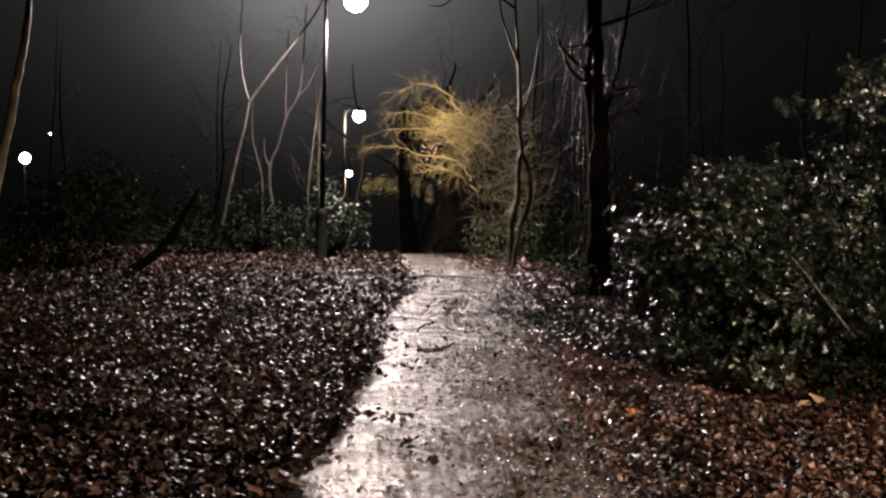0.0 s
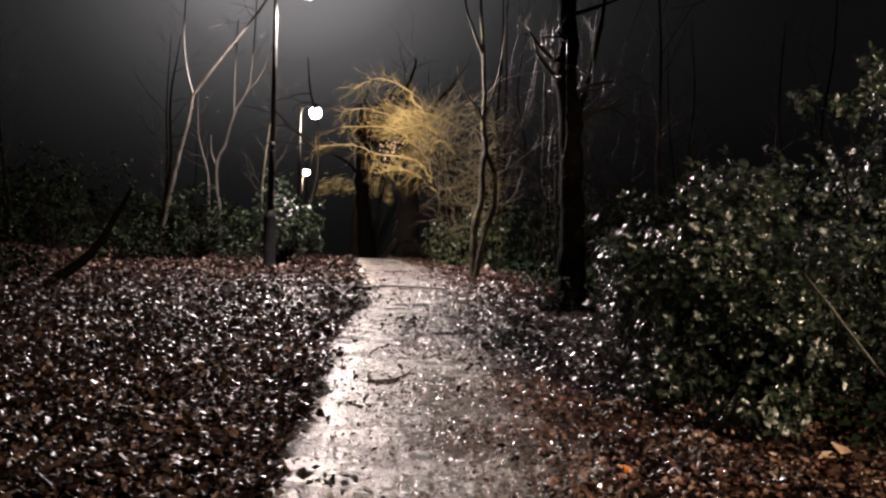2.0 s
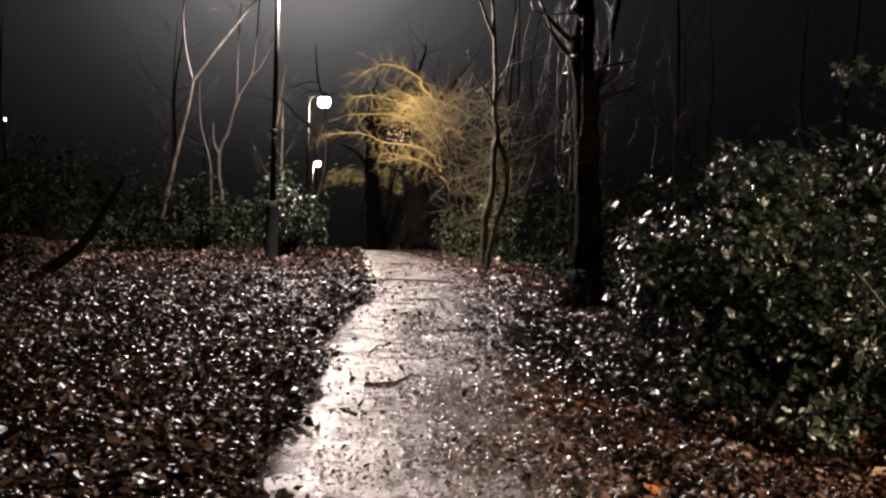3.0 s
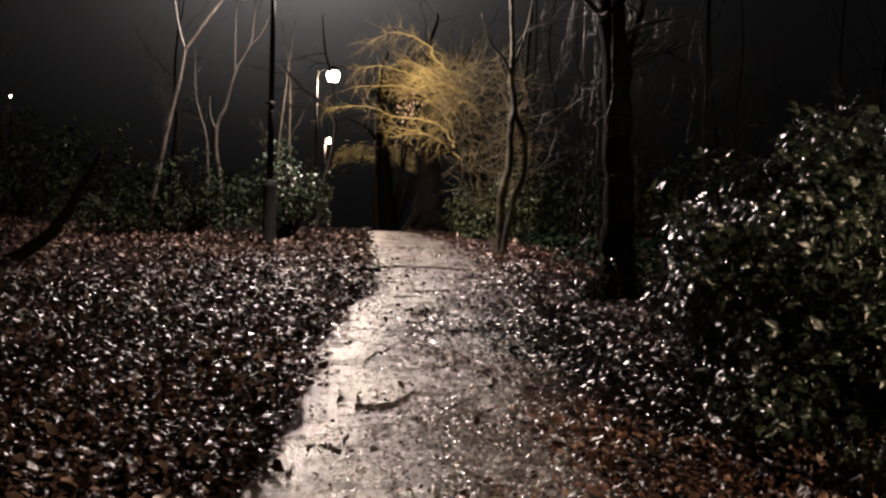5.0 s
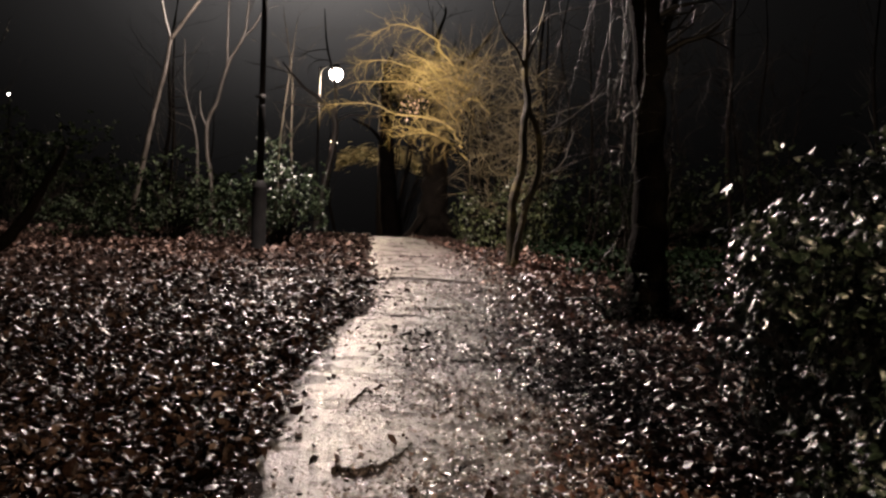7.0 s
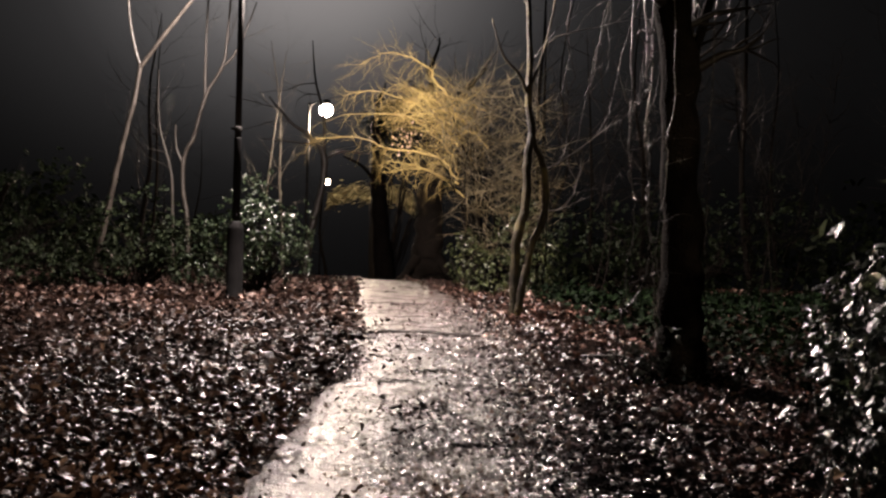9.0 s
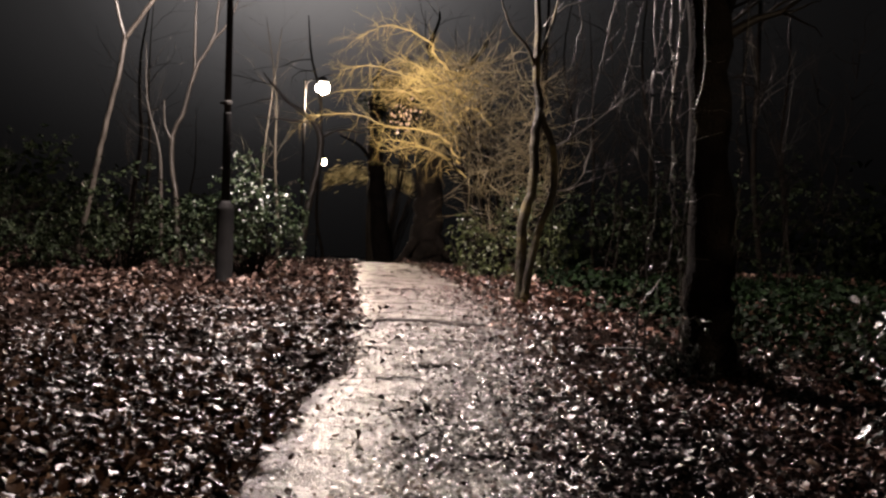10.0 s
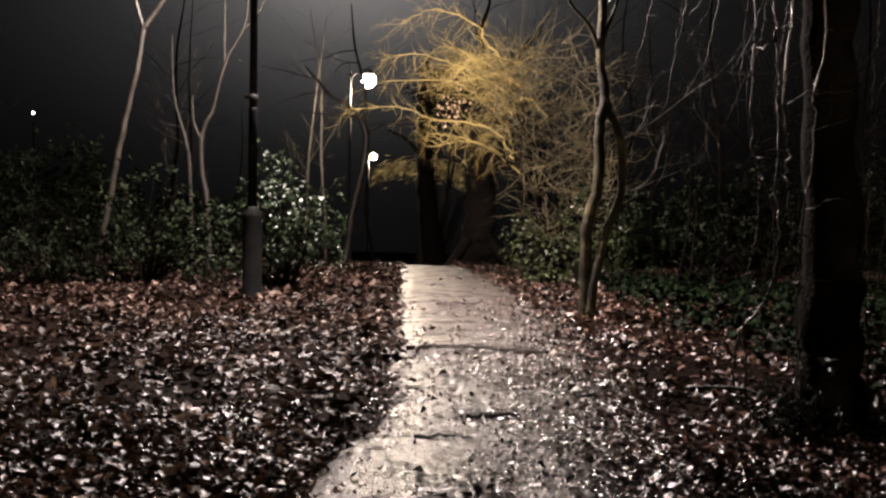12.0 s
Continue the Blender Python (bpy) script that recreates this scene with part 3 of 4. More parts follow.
# ---- trees ----
def tree(name, label, lines, mat, seed, shoots=(), crown=None, sides=9, group="bare trees"):
    """A tree from its main limbs (points, radii), each a part of its own, and a crown of side shoots."""
    rng = random.Random(seed)
    x, y, z = lines[0][0][0]
    root = tagged(new(name), label, "tree", group)
    root.location = (x, y, z)
    o = Vector((x, y, z))
    twigs, tips = Tubes(), []
    for i, (pts, radii) in enumerate(lines):
        line, rad = smooth_line([Vector(p) - o for p in pts], radii, 5, rng, radii[0] * 0.12)
        if i == 0:
            rad[0], rad[1] = rad[0] * 1.35, rad[1] * 1.12
            line[0] = line[0] - Vector((0, 0, 0.08))
        t = Tubes()
        t.add(line, rad, sides)
        t.make("trunk" if i == 0 else "limb", mat, root)
        if crown:
            every, length, level, kids = crown
            for j in range(len(line)):
                if line[j].z > every and rng.random() < 0.8:
                    d = Vector((rng.gauss(0, 1), rng.gauss(0, 1), rng.uniform(0.1, 1.2)))
                    grow(twigs, tips, rng, line[j], d, length * rng.uniform(0.5, 1.1), rad[j] * 0.3, level, 0.7, 0.1, 0.2, kids)
    for p, d, length, r, level in shoots:
        grow(twigs, tips, rng, Vector(p) - o, d, length, r, level, 0.6, 0.05, 0.2, 4)
    if twigs.v:
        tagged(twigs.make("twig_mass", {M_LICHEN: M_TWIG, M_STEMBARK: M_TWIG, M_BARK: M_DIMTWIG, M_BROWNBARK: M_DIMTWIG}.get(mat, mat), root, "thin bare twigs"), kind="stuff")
    return root


# twin-stemmed tree beside the path
tree("twin_stem_tree", "twin-stemmed slender tree with dark lichen-streaked bark beside the path", [
    ([(1.27, 21.1, gz(1.27, 21.1)), (1.25, 21.1, 0.1), (1.26, 21.1, 0.66), (1.35, 21.1, 1.03), (1.35, 21.1, 1.6), (1.39, 21.1, 1.96), (1.34, 21.1, 2.31), (1.33, 21.1, 2.91), (1.28, 21.12, 3.6), (1.2, 21.15, 4.6), (1.05, 21.2, 6.2)], [0.075, 0.065, 0.06, 0.056, 0.05, 0.052, 0.042, 0.036, 0.032, 0.024, 0.01]),
    ([(1.31, 21.02, gz(1.31, 21.02) - 0.05), (1.34, 21.03, 0.05), (1.44, 21.05, 0.55), (1.57, 21.05, 0.91), (1.59, 21.05, 1.2), (1.55, 21.05, 1.52), (1.44, 21.07, 1.8), (1.38, 21.1, 1.98)], [0.056, 0.048, 0.043, 0.042, 0.04, 0.038, 0.036, 0.036]),
    ([(1.33, 21.1, 2.36), (1.27, 21.07, 2.52), (1.19, 21.05, 2.67), (1.0, 21.05, 2.88), (0.85, 21.0, 3.3)], [0.026, 0.024, 0.02, 0.015, 0.007]),
    ([(1.31, 21.12, 3.45), (1.1, 21.1, 3.95), (0.95, 21.1, 4.4), (0.85, 21.1, 5.2)], [0.03, 0.024, 0.018, 0.008]),
    ([(1.22, 21.15, 4.5), (0.75, 21.1, 4.75), (0.2, 21.05, 4.72), (-0.15, 21.0, 4.5), (-0.4, 20.95, 4.5)], [0.024, 0.02, 0.016, 0.012, 0.005]),
    ([(1.34, 21.1, 2.5), (1.5, 21.15, 2.95), (1.62, 21.2, 3.6), (1.7, 21.2, 4.6)], [0.02, 0.016, 0.012, 0.006]),
], M_STEMBARK, 3, shoots=[((1.58, 21.1, 1.0), (1, 0.3, 0.1), 1.3, 0.009, 2), ((1.55, 21.1, 1.5), (1, -0.2, 0.5), 1.2, 0.009, 2), ((1.35, 21.1, 2.8), (0.8, 0.3, 0.8), 1.5, 0.01, 2)])

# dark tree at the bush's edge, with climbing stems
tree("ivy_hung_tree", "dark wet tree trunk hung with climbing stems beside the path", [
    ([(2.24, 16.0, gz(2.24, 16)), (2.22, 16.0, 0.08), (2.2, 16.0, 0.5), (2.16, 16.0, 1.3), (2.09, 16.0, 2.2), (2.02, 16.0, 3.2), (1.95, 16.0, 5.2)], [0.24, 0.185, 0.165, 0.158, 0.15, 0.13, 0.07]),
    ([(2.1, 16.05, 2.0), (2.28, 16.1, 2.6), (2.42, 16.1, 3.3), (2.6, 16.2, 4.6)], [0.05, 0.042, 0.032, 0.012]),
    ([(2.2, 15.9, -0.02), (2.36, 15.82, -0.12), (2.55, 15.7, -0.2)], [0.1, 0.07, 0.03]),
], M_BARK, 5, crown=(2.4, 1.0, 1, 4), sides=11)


def vine(pts, r, seed, label="thin pale climbing stem hanging beside a trunk", mat=None):
    rng = random.Random(seed)
    line, rad = smooth_line(pts, [r * 0.45] + [r * 0.32] * (len(pts) - 2) + [r * 0.2], 6, rng, 0.014)
    t = Tubes()
    t.add(line, rad, 5)
    tips = []
    for j in range(4, len(line), 5):
        grow(t, tips, rng, line[j], (rng.gauss(0, 1), rng.gauss(0, 1), rng.uniform(-0.8, 0.6)), rng.uniform(0.1, 0.35), r * 0.28, 0, 0.5, -0.05, 0.3, 0)
    return tagged(t.make("climbing_stem", mat or M_VINE), label, "vine", "climbing stems")


vine([(1.88, 16.6, gz(1.88, 16.6) - 0.02), (1.86, 16.6, 0.3), (1.87, 16.6, 0.68), (1.9, 16.6, 0.93), (1.9, 16.6, 1.24), (1.86, 16.6, 1.4), (1.84, 16.6, 1.8), (1.83, 16.6, 2.35), (1.8, 16.6, 3.6)], 0.019, 1)
vine([(1.84, 16.8, gz(1.84, 16.8) - 0.02), (1.86, 16.8, 0.2), (1.95, 16.8, 0.34), (2.05, 16.75, 0.56), (2.07, 16.7, 0.88), (2.03, 16.7, 1.24), (2.02, 16.7, 1.95), (1.98, 16.7, 2.3), (1.9, 16.7, 3.4)], 0.026, 2)
vine([(2.0, 15.75, gz(2.0, 15.75) - 0.02), (1.94, 15.75, 0.49), (1.91, 15.75, 0.84), (1.85, 15.75, 1.23), (1.85, 15.75, 1.41), (1.82, 15.75, 1.72), (1.85, 15.8, 2.4), (1.8, 15.8, 3.4)], 0.02, 3)
vine([(1.92, 15.8, gz(1.92, 15.8) - 0.02), (1.99, 15.8, 0.5), (1.95, 15.8, 0.9), (2.0, 15.8, 1.46), (1.99, 15.8, 1.72), (2.03, 15.8, 2.19), (1.98, 15.8, 3.3)], 0.015, 4)
vine([(2.42, 15.88, gz(2.42, 15.88)), (2.36, 15.86, 0.6), (2.33, 15.85, 1.09), (2.34, 15.85, 1.36), (2.31, 15.85, 1.6), (2.34, 15.85, 2.17), (2.3, 15.85, 3.4)], 0.015, 5)
for i, (x, y, z) in enumerate(((1.9, 19.5, 2.6), (2.3, 18.5, 2.5), (2.6, 19.0, 2.3), (2.9, 17.5, 2.6), (1.85, 18.2, 2.9), (3.4, 18.4, 2.6), (2.2, 21.5, 2.9), (1.95, 19.2, 3.0), (2.15, 19.8, 2.2), (2.45, 19.6, 2.7), (2.75, 20.4, 2.4), (1.7, 20.4, 3.2))):
    rng_v = random.Random(i + 90)
    vine([(x + 0.4, y, z + 1.6), (x + 0.1, y, z + 0.6), (x, y, z), (x + rng_v.uniform(-0.15, 0.15), y, z - 0.4), (x + rng_v.uniform(-0.2, 0.2), y, z - rng_v.uniform(0.5, 1.1))], 0.011, 20 + i, "thin bare shoot drooping from the canopy", M_DIMTWIG)

# left-hand trees behind the lamp
tree("leaning_tree", "slender pale tree leaning towards the lamp", [
    ([(-4.75, 23.6, gz(-4.75, 23.6)), (-4.62, 23.6, 0.2), (-4.52, 23.6, 0.68), (-4.41, 23.6, 1.25), (-4.3, 23.6, 1.74), (-4.15, 23.6, 2.38), (-4.08, 23.6, 2.83)], [0.055, 0.045, 0.042, 0.04, 0.037, 0.034, 0.032]),
    ([(-4.09, 23.6, 2.78), (-3.8, 23.6, 3.2), (-3.53, 23.6, 3.56), (-3.13, 23.6, 4.09), (-2.73, 23.6, 4.67), (-2.3, 23.6, 5.6)], [0.032, 0.03, 0.028, 0.025, 0.022, 0.01]),
    ([(-4.09, 23.6, 2.8), (-4.22, 23.6, 3.3), (-4.3, 23.65, 4.0), (-4.25, 23.7, 5.2)], [0.025, 0.02, 0.016, 0.008]),
], M_PALEBARK, 8, crown=(4.6, 0.9, 1, 4))
tree("forked_tree", "slender forked pale tree rising out of the shrubs", [
    ([(-3.95, 26.5, gz(-3.95, 26.5)), (-3.98, 26.5, 0.4), (-4.07, 26.5, 0.99), (-4.06, 26.5, 1.55), (-3.9, 26.5, 1.93), (-3.72, 26.5, 2.61), (-3.45, 26.5, 3.11), (-3.38, 26.5, 3.6), (-3.3, 26.5, 5.2)], [0.05, 0.042, 0.038, 0.036, 0.033, 0.03, 0.026, 0.022, 0.01]),
    ([(-3.73, 26.5, 2.55), (-3.74, 26.5, 3.27), (-3.7, 26.5, 4.6)], [0.03, 0.024, 0.01]),
    ([(-3.5, 26.5, 3.05), (-3.2, 26.5, 3.4), (-2.9, 26.5, 4.2)], [0.026, 0.02, 0.01]),
    ([(-4.06, 26.5, 1.4), (-4.2, 26.5, 1.7), (-4.22, 26.5, 2.1)], [0.03, 0.02, 0.01]),
], M_PALEBARK, 9, crown=(4.0, 0.9, 1, 4))
tree("sapling", "thin bare sapling among the shrubs", [
    ([(-4.2, 26.4, gz(-4.2, 26.4)), (-4.22, 26.4, 0.73), (-4.27, 26.4, 1.33), (-4.47, 26.4, 2.09), (-4.5, 26.4, 3.0)], [0.03, 0.027, 0.024, 0.016, 0.007])], M_PALEBARK, 10, crown=(1.8, 0.8, 1, 3))
tree("edge_tree", "slim tree with lichen-streaked bark in the dark", [
    ([(-5.3, 13, gz(-5.3, 13)), (-5.2, 13, 0.8), (-5.08, 13, 1.47), (-4.99, 13, 1.86), (-4.89, 13, 2.44), (-4.8, 13, 2.88), (-4.76, 13, 3.4), (-4.7, 13, 5)], [0.07, 0.06, 0.055, 0.05, 0.05, 0.045, 0.035, 0.02])], M_LICHEN, 12)
tree("leaning_dead_trunk", "dark dead trunk leaning out of the leaf litter", [
    ([(-4.95, 17.7, gz(-4.95, 17.7)), (-4.45, 17.9, 0.15), (-4.15, 18, 0.65), (-3.95, 18, 1.0), (-3.88, 18.05, 1.15)], [0.1, 0.07, 0.05, 0.035, 0.02])], M_BARK, 13)

# big trunks at the crest and below it
tree("big_tree", "massive dark trunk with flared roots at the crest beside the path", [
    ([(0.08, 33.5, gz(0.1, 33.5) - 0.1), (0.1, 33.5, -0.75), (0.13, 33.5, -0.2), (0.13, 33.5, 0.6), (0.13, 33.5, 2.0), (0.2, 33.5, 2.9), (0.05, 33.5, 3.6), (0.2, 33.6, 4.6)], [0.52, 0.44, 0.33, 0.31, 0.26, 0.12, 0.06, 0.02]),
    ([(0.35, 33.3, -0.5), (0.6, 33.0, -0.85), (0.85, 32.7, -0.98)], [0.14, 0.09, 0.03]),
    ([(-0.12, 33.2, -0.5), (-0.4, 33.0, -0.9), (-0.62, 32.9, -1.03)], [0.13, 0.08, 0.03]),
    ([(0.2, 33.5, 2.6), (0.7, 33.5, 3.2), (1.3, 33.5, 3.9)], [0.12, 0.08, 0.03]),
], M_BROWNBARK, 15, crown=(3.2, 1.4, 1, 4), sides=14)
tree("dark_tree", "tall dark trunk standing beyond the crest", [
    ([(-1.15, 42, gz(-1.1, 42)), (-1.35, 42, -0.83), (-1.5, 42, 0.4), (-1.55, 42, 1.3), (-1.6, 42, 2.4), (-1.7, 42, 3.0), (-1.4, 42, 4.2)], [0.36, 0.29, 0.26, 0.25, 0.2, 0.08, 0.02]),
    ([(-1.5, 42, 1.0), (-2.0, 41.8, 1.6), (-2.6, 41.7, 1.9)], [0.07, 0.05, 0.02])], M_BARK, 16, sides=12)
tree("crooked_tree", "crooked pale tree by the second lamp with drooping branches", [
    ([(-3.2, 37, gz(-3.2, 37)), (-3.13, 37, -1.2), (-3.0, 37, -0.15), (-2.79, 37, 0.79), (-2.71, 37, 1.81), (-3.16, 37, 2.34), (-3.6, 37, 2.65), (-4.2, 37, 3.3)], [0.12, 0.1, 0.095, 0.09, 0.085, 0.055, 0.04, 0.015]),
    ([(-2.72, 37, 1.7), (-2.2, 36.8, 1.95), (-1.6, 36.6, 1.9), (-1.2, 36.5, 2.1)], [0.03, 0.024, 0.016, 0.008]),
    ([(-2.9, 37, 2.1), (-3.6, 36.8, 2.15), (-4.3, 36.6, 2.2)], [0.03, 0.024, 0.01]),
    ([(-2.71, 37, 1.8), (-2.75, 37, 2.8), (-3.0, 37, 3.8), (-3.1, 37, 4.8)], [0.05, 0.04, 0.03, 0.012]),
], M_PALEBARK, 17, shoots=[((-3.5, 37, 2.6), (-1, 0.2, 0.5), 1.5, 0.016, 2), ((-2.6, 37, 1.9), (1, 0, 0.3), 1.0, 0.012, 1), ((-3.0, 37, 3.7), (-1, 0.2, 0.1), 1.6, 0.016, 2), ((-2.9, 37, 3.4), (-0.8, 0.4, 0.4), 1.7, 0.016, 2), ((-2.9, 37, 3.2), (0.7, 0.3, 0.6), 1.2, 0.014, 2), ((-3.9, 37, 3.0), (-0.8, 0, 0.3), 1.4, 0.014, 2)])
wood_late = [(-4.9, 46.8, 9.0, 0.07, 301), (-6.2, 46.0, 8.5, 0.06, 303)]


def stick(a, b, r, seed, label):
    rng = random.Random(seed)
    mid = (Vector(a) + Vector(b)) / 2 + Vector((rng.uniform(-0.04, 0.04), 0, 0.03))
    line, rad = smooth_line([a, mid, b], [r, r * 0.85, r * 0.5], 4, rng, 0.008)
    t = Tubes()
    t.add(line, rad, 6)
    return tagged(t.make("stick", M_PALEBARK), label, "stick", "loose sticks")


stick((0.9, 31.8, -0.93), (0.62, 32.2, -0.42), 0.035, 1, "short pale broken stick standing in the leaves")
stick((1.55, 16.8, -0.14), (2.0, 16.5, -0.12), 0.014, 2, "thin fallen stick lying on the litter")
stick((3.35, 9.1, 0.3), (2.85, 9.35, 0.95), 0.014, 3, "thin bare stick leaning in the bush")
stick((-1.9, 7.6, -0.12), (-1.7, 7.3, -0.13), 0.01, 4, "thin fallen stick lying on the litter")


# ---- shrubs ----
def shrub(name, label, lobes, clusters, per, leaf, mat, seed, base, shell=0.55, group="evergreen bushes", width=1.0, stem=0.012, hollow=-0.22, toss=0.75, lean=(0, 0, 0)):
    """An evergreen bush: stems from its foot to whorls of leaves spread over its uneven lobes."""
    rng = np.random.default_rng(seed)
    r2 = random.Random(seed)
    foot = np.array([base[0], base[1], gz(base[0], base[1])])
    root = tagged(new(name), label, "bush", group)
    root.location = foot
    vols = np.array([(l[3] * l[4] * l[5]) ** 0.67 for l in lobes])
    pick = rng.choice(len(lobes), clusters, p=vols / vols.sum())
    L = np.array(lobes)[pick]
    d = rng.normal(0, 1, (clusters, 3))
    d /= np.linalg.norm(d, axis=1, keepdims=True)
    rad = shell + (1 - shell) * rng.uniform(0, 1, clusters) ** 0.6
    rad *= 1 + 0.22 * np.sin(d[:, 0] * 7 + d[:, 2] * 5 + seed) * np.sin(d[:, 1] * 6 + 2) + rng.normal(0, 0.06, clusters)
    c = L[:, :3] + d * L[:, 3:] * rad[:, None]
    g = ground_z(c[:, 0], c[:, 1])
    gap = np.sin(c[:, 0] * 4.1 + seed) * np.sin(c[:, 1] * 3.7 + 1.3 * seed) * np.sin(c[:, 2] * 5.3 + 0.7 * seed)
    ok = (c[:, 2] > g + 0.03) & (gap > hollow)
    c, d = c[ok], d[ok]
    n = len(c)
    place = np.repeat(c, per, 0)
    axis_ = np.repeat(d + np.array([0, 0, 0.5]), per, 0)
    axis_ /= np.linalg.norm(axis_, axis=1, keepdims=True)
    side = rng.normal(0, 1, place.shape)
    side -= axis_ * (side * axis_).sum(1, keepdims=True)
    side /= np.linalg.norm(side, axis=1, keepdims=True)
    way = side + axis_ * rng.uniform(-0.3, 0.9, (len(place), 1))
    place = place + rng.normal(0, leaf * 0.25, place.shape)
    nor = axis_ + rng.normal(0, toss, place.shape) + np.array(lean)
    length = leaf * rng.uniform(0.6, 1.25, len(place))
    leaf_cloud("foliage", place - foot, way, nor, length, mat, root, "", width, 0.1, 0.12, seed)
    t = Tubes()
    for i in range(0, n, max(1, n // 70)):
        p = Vector(c[i] - foot)
        q = Vector((r2.gauss(0, 0.12), r2.gauss(0, 0.12), -0.05))
        lobe = Vector(np.array(lobes[pick[np.nonzero(ok)[0][i]]])[:3] - foot)
        line, rr = smooth_line([q, lobe * 0.6 + Vector((r2.gauss(0, 0.1), r2.gauss(0, 0.1), 0)), p], [stem, stem * 0.7, stem * 0.25], 3)
        t.add(line, rr, 4)
    tagged(t.make("stem_mass", M_BARK, root, "thin dark stems"), kind="stuff")
    return root


shrub("rhododendron", "large glossy-leaved evergreen bush glistening with rain", [
    (2.12, 10.8, 0.98, 0.5, 0.5, 0.52), (2.0, 10.9, 0.75, 0.32, 0.4, 0.35), (2.45, 10.6, 1.05, 0.5, 0.6, 0.65), (2.95, 10.8, 1.2, 0.5, 0.6, 0.65), (2.4, 10.2, 0.45, 0.5, 0.6, 0.45), (2.75, 9.8, 0.45, 0.45, 0.5, 0.5), (2.2, 11.4, 0.35, 0.45, 0.5, 0.4), (3.3, 10.0, 0.7, 0.5, 0.6, 0.6), (2.1, 10.3, 0.05, 0.35, 0.6, 0.22), (2.55, 9.3, 0.05, 0.35, 0.5, 0.25), (2.4, 12.3, 0.5, 0.45, 0.5, 0.5), (3.2, 12.4, 0.7, 0.6, 0.8, 0.5)],
    4300, 6, 0.072, M_GLOSSY, 41, (3.0, 11.0), 0.55, hollow=-0.09, toss=0.5, lean=(-0.6, 0, 0.3))
shrub("rhododendron", "tall glossy-leaved evergreen bush with a spreading top", [
    (4.2, 10.8, 1.1, 0.8, 0.9, 0.9), (4.3, 10.6, 2.2, 0.6, 0.7, 0.5), (4.1, 10.5, 1.7, 0.45, 0.5, 0.4), (5.0, 10.5, 3.0, 0.8, 0.8, 0.6), (3.2, 9.9, 2.2, 0.38, 0.14, 0.1), (4.0, 9.3, 0.6, 0.7, 0.7, 0.6), (3.75, 10.3, 2.45, 0.35, 0.3, 0.2)],
    1900, 6, 0.074, M_GLOSSY, 42, (4.3, 10.8), hollow=-0.07, toss=0.55, lean=(-0.3, 0, 0.2))
shrub("rhododendron", "dark evergreen bush set back from the path", [
    (4.2, 14.2, 0.7, 1.3, 1.2, 1.0), (5.6, 15.5, 0.9, 1.5, 1.5, 1.3), (3.3, 13.0, 0.3, 0.6, 0.7, 0.5)],
    700, 6, 0.1, M_GLOSSY, 43, (4.6, 14.6))
shrub("ivy_clump", "small clump of glossy ivy at a tree foot", [(1.82, 15.75, -0.02, 0.26, 0.2, 0.24), (1.98, 15.7, 0.1, 0.2, 0.15, 0.3), (2.6, 15.8, -0.05, 0.3, 0.2, 0.2)], 90, 5, 0.06, M_GLOSSY, 54, (1.95, 15.75), 0.3, "ivy clumps", stem=0.006)
shrub("laurel_bush", "glossy evergreen bush beside the lamp column", [
    (-2.05, 23.3, 0.45, 0.5, 0.5, 0.75), (-2.45, 23.6, 0.6, 0.5, 0.5, 0.75), (-1.85, 23.2, 0.15, 0.4, 0.4, 0.45), (-2.9, 23.5, 0.15, 0.6, 0.5, 0.5)],
    900, 6, 0.06, M_LAUREL, 44, (-2.3, 23.4))
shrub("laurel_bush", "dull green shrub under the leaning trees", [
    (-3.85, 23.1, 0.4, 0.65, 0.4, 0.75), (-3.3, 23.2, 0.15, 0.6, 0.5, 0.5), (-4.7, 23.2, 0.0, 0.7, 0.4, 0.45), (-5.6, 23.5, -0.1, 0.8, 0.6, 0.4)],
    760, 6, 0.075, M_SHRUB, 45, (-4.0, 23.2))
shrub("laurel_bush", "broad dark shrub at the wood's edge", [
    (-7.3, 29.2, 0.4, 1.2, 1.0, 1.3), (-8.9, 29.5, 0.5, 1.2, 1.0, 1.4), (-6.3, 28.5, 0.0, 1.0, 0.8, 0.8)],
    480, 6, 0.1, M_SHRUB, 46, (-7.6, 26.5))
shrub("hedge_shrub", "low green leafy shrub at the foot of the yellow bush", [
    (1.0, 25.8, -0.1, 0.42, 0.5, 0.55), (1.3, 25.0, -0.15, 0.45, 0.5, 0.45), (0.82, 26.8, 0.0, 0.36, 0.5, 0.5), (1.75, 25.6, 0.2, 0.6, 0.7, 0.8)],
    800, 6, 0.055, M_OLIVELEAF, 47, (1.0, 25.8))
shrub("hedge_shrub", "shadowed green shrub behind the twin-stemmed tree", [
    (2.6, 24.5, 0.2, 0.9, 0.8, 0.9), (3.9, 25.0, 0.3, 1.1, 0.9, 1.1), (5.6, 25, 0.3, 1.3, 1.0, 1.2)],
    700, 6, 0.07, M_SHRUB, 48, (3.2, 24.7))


shrub("dark_bush", "low bush at the edge of the leaf litter, leaves blackened for shade", [(-6.8, 17.8, 0.0, 1.2, 0.9, 0.5), (-5.6, 17.9, -0.1, 0.6, 0.6, 0.35), (-8.0, 17.5, 0.2, 1.2, 0.9, 0.7)],
      700, 6, 0.1, M_SHADE_LEAF, 49, (-6.6, 17.8), 0.2)
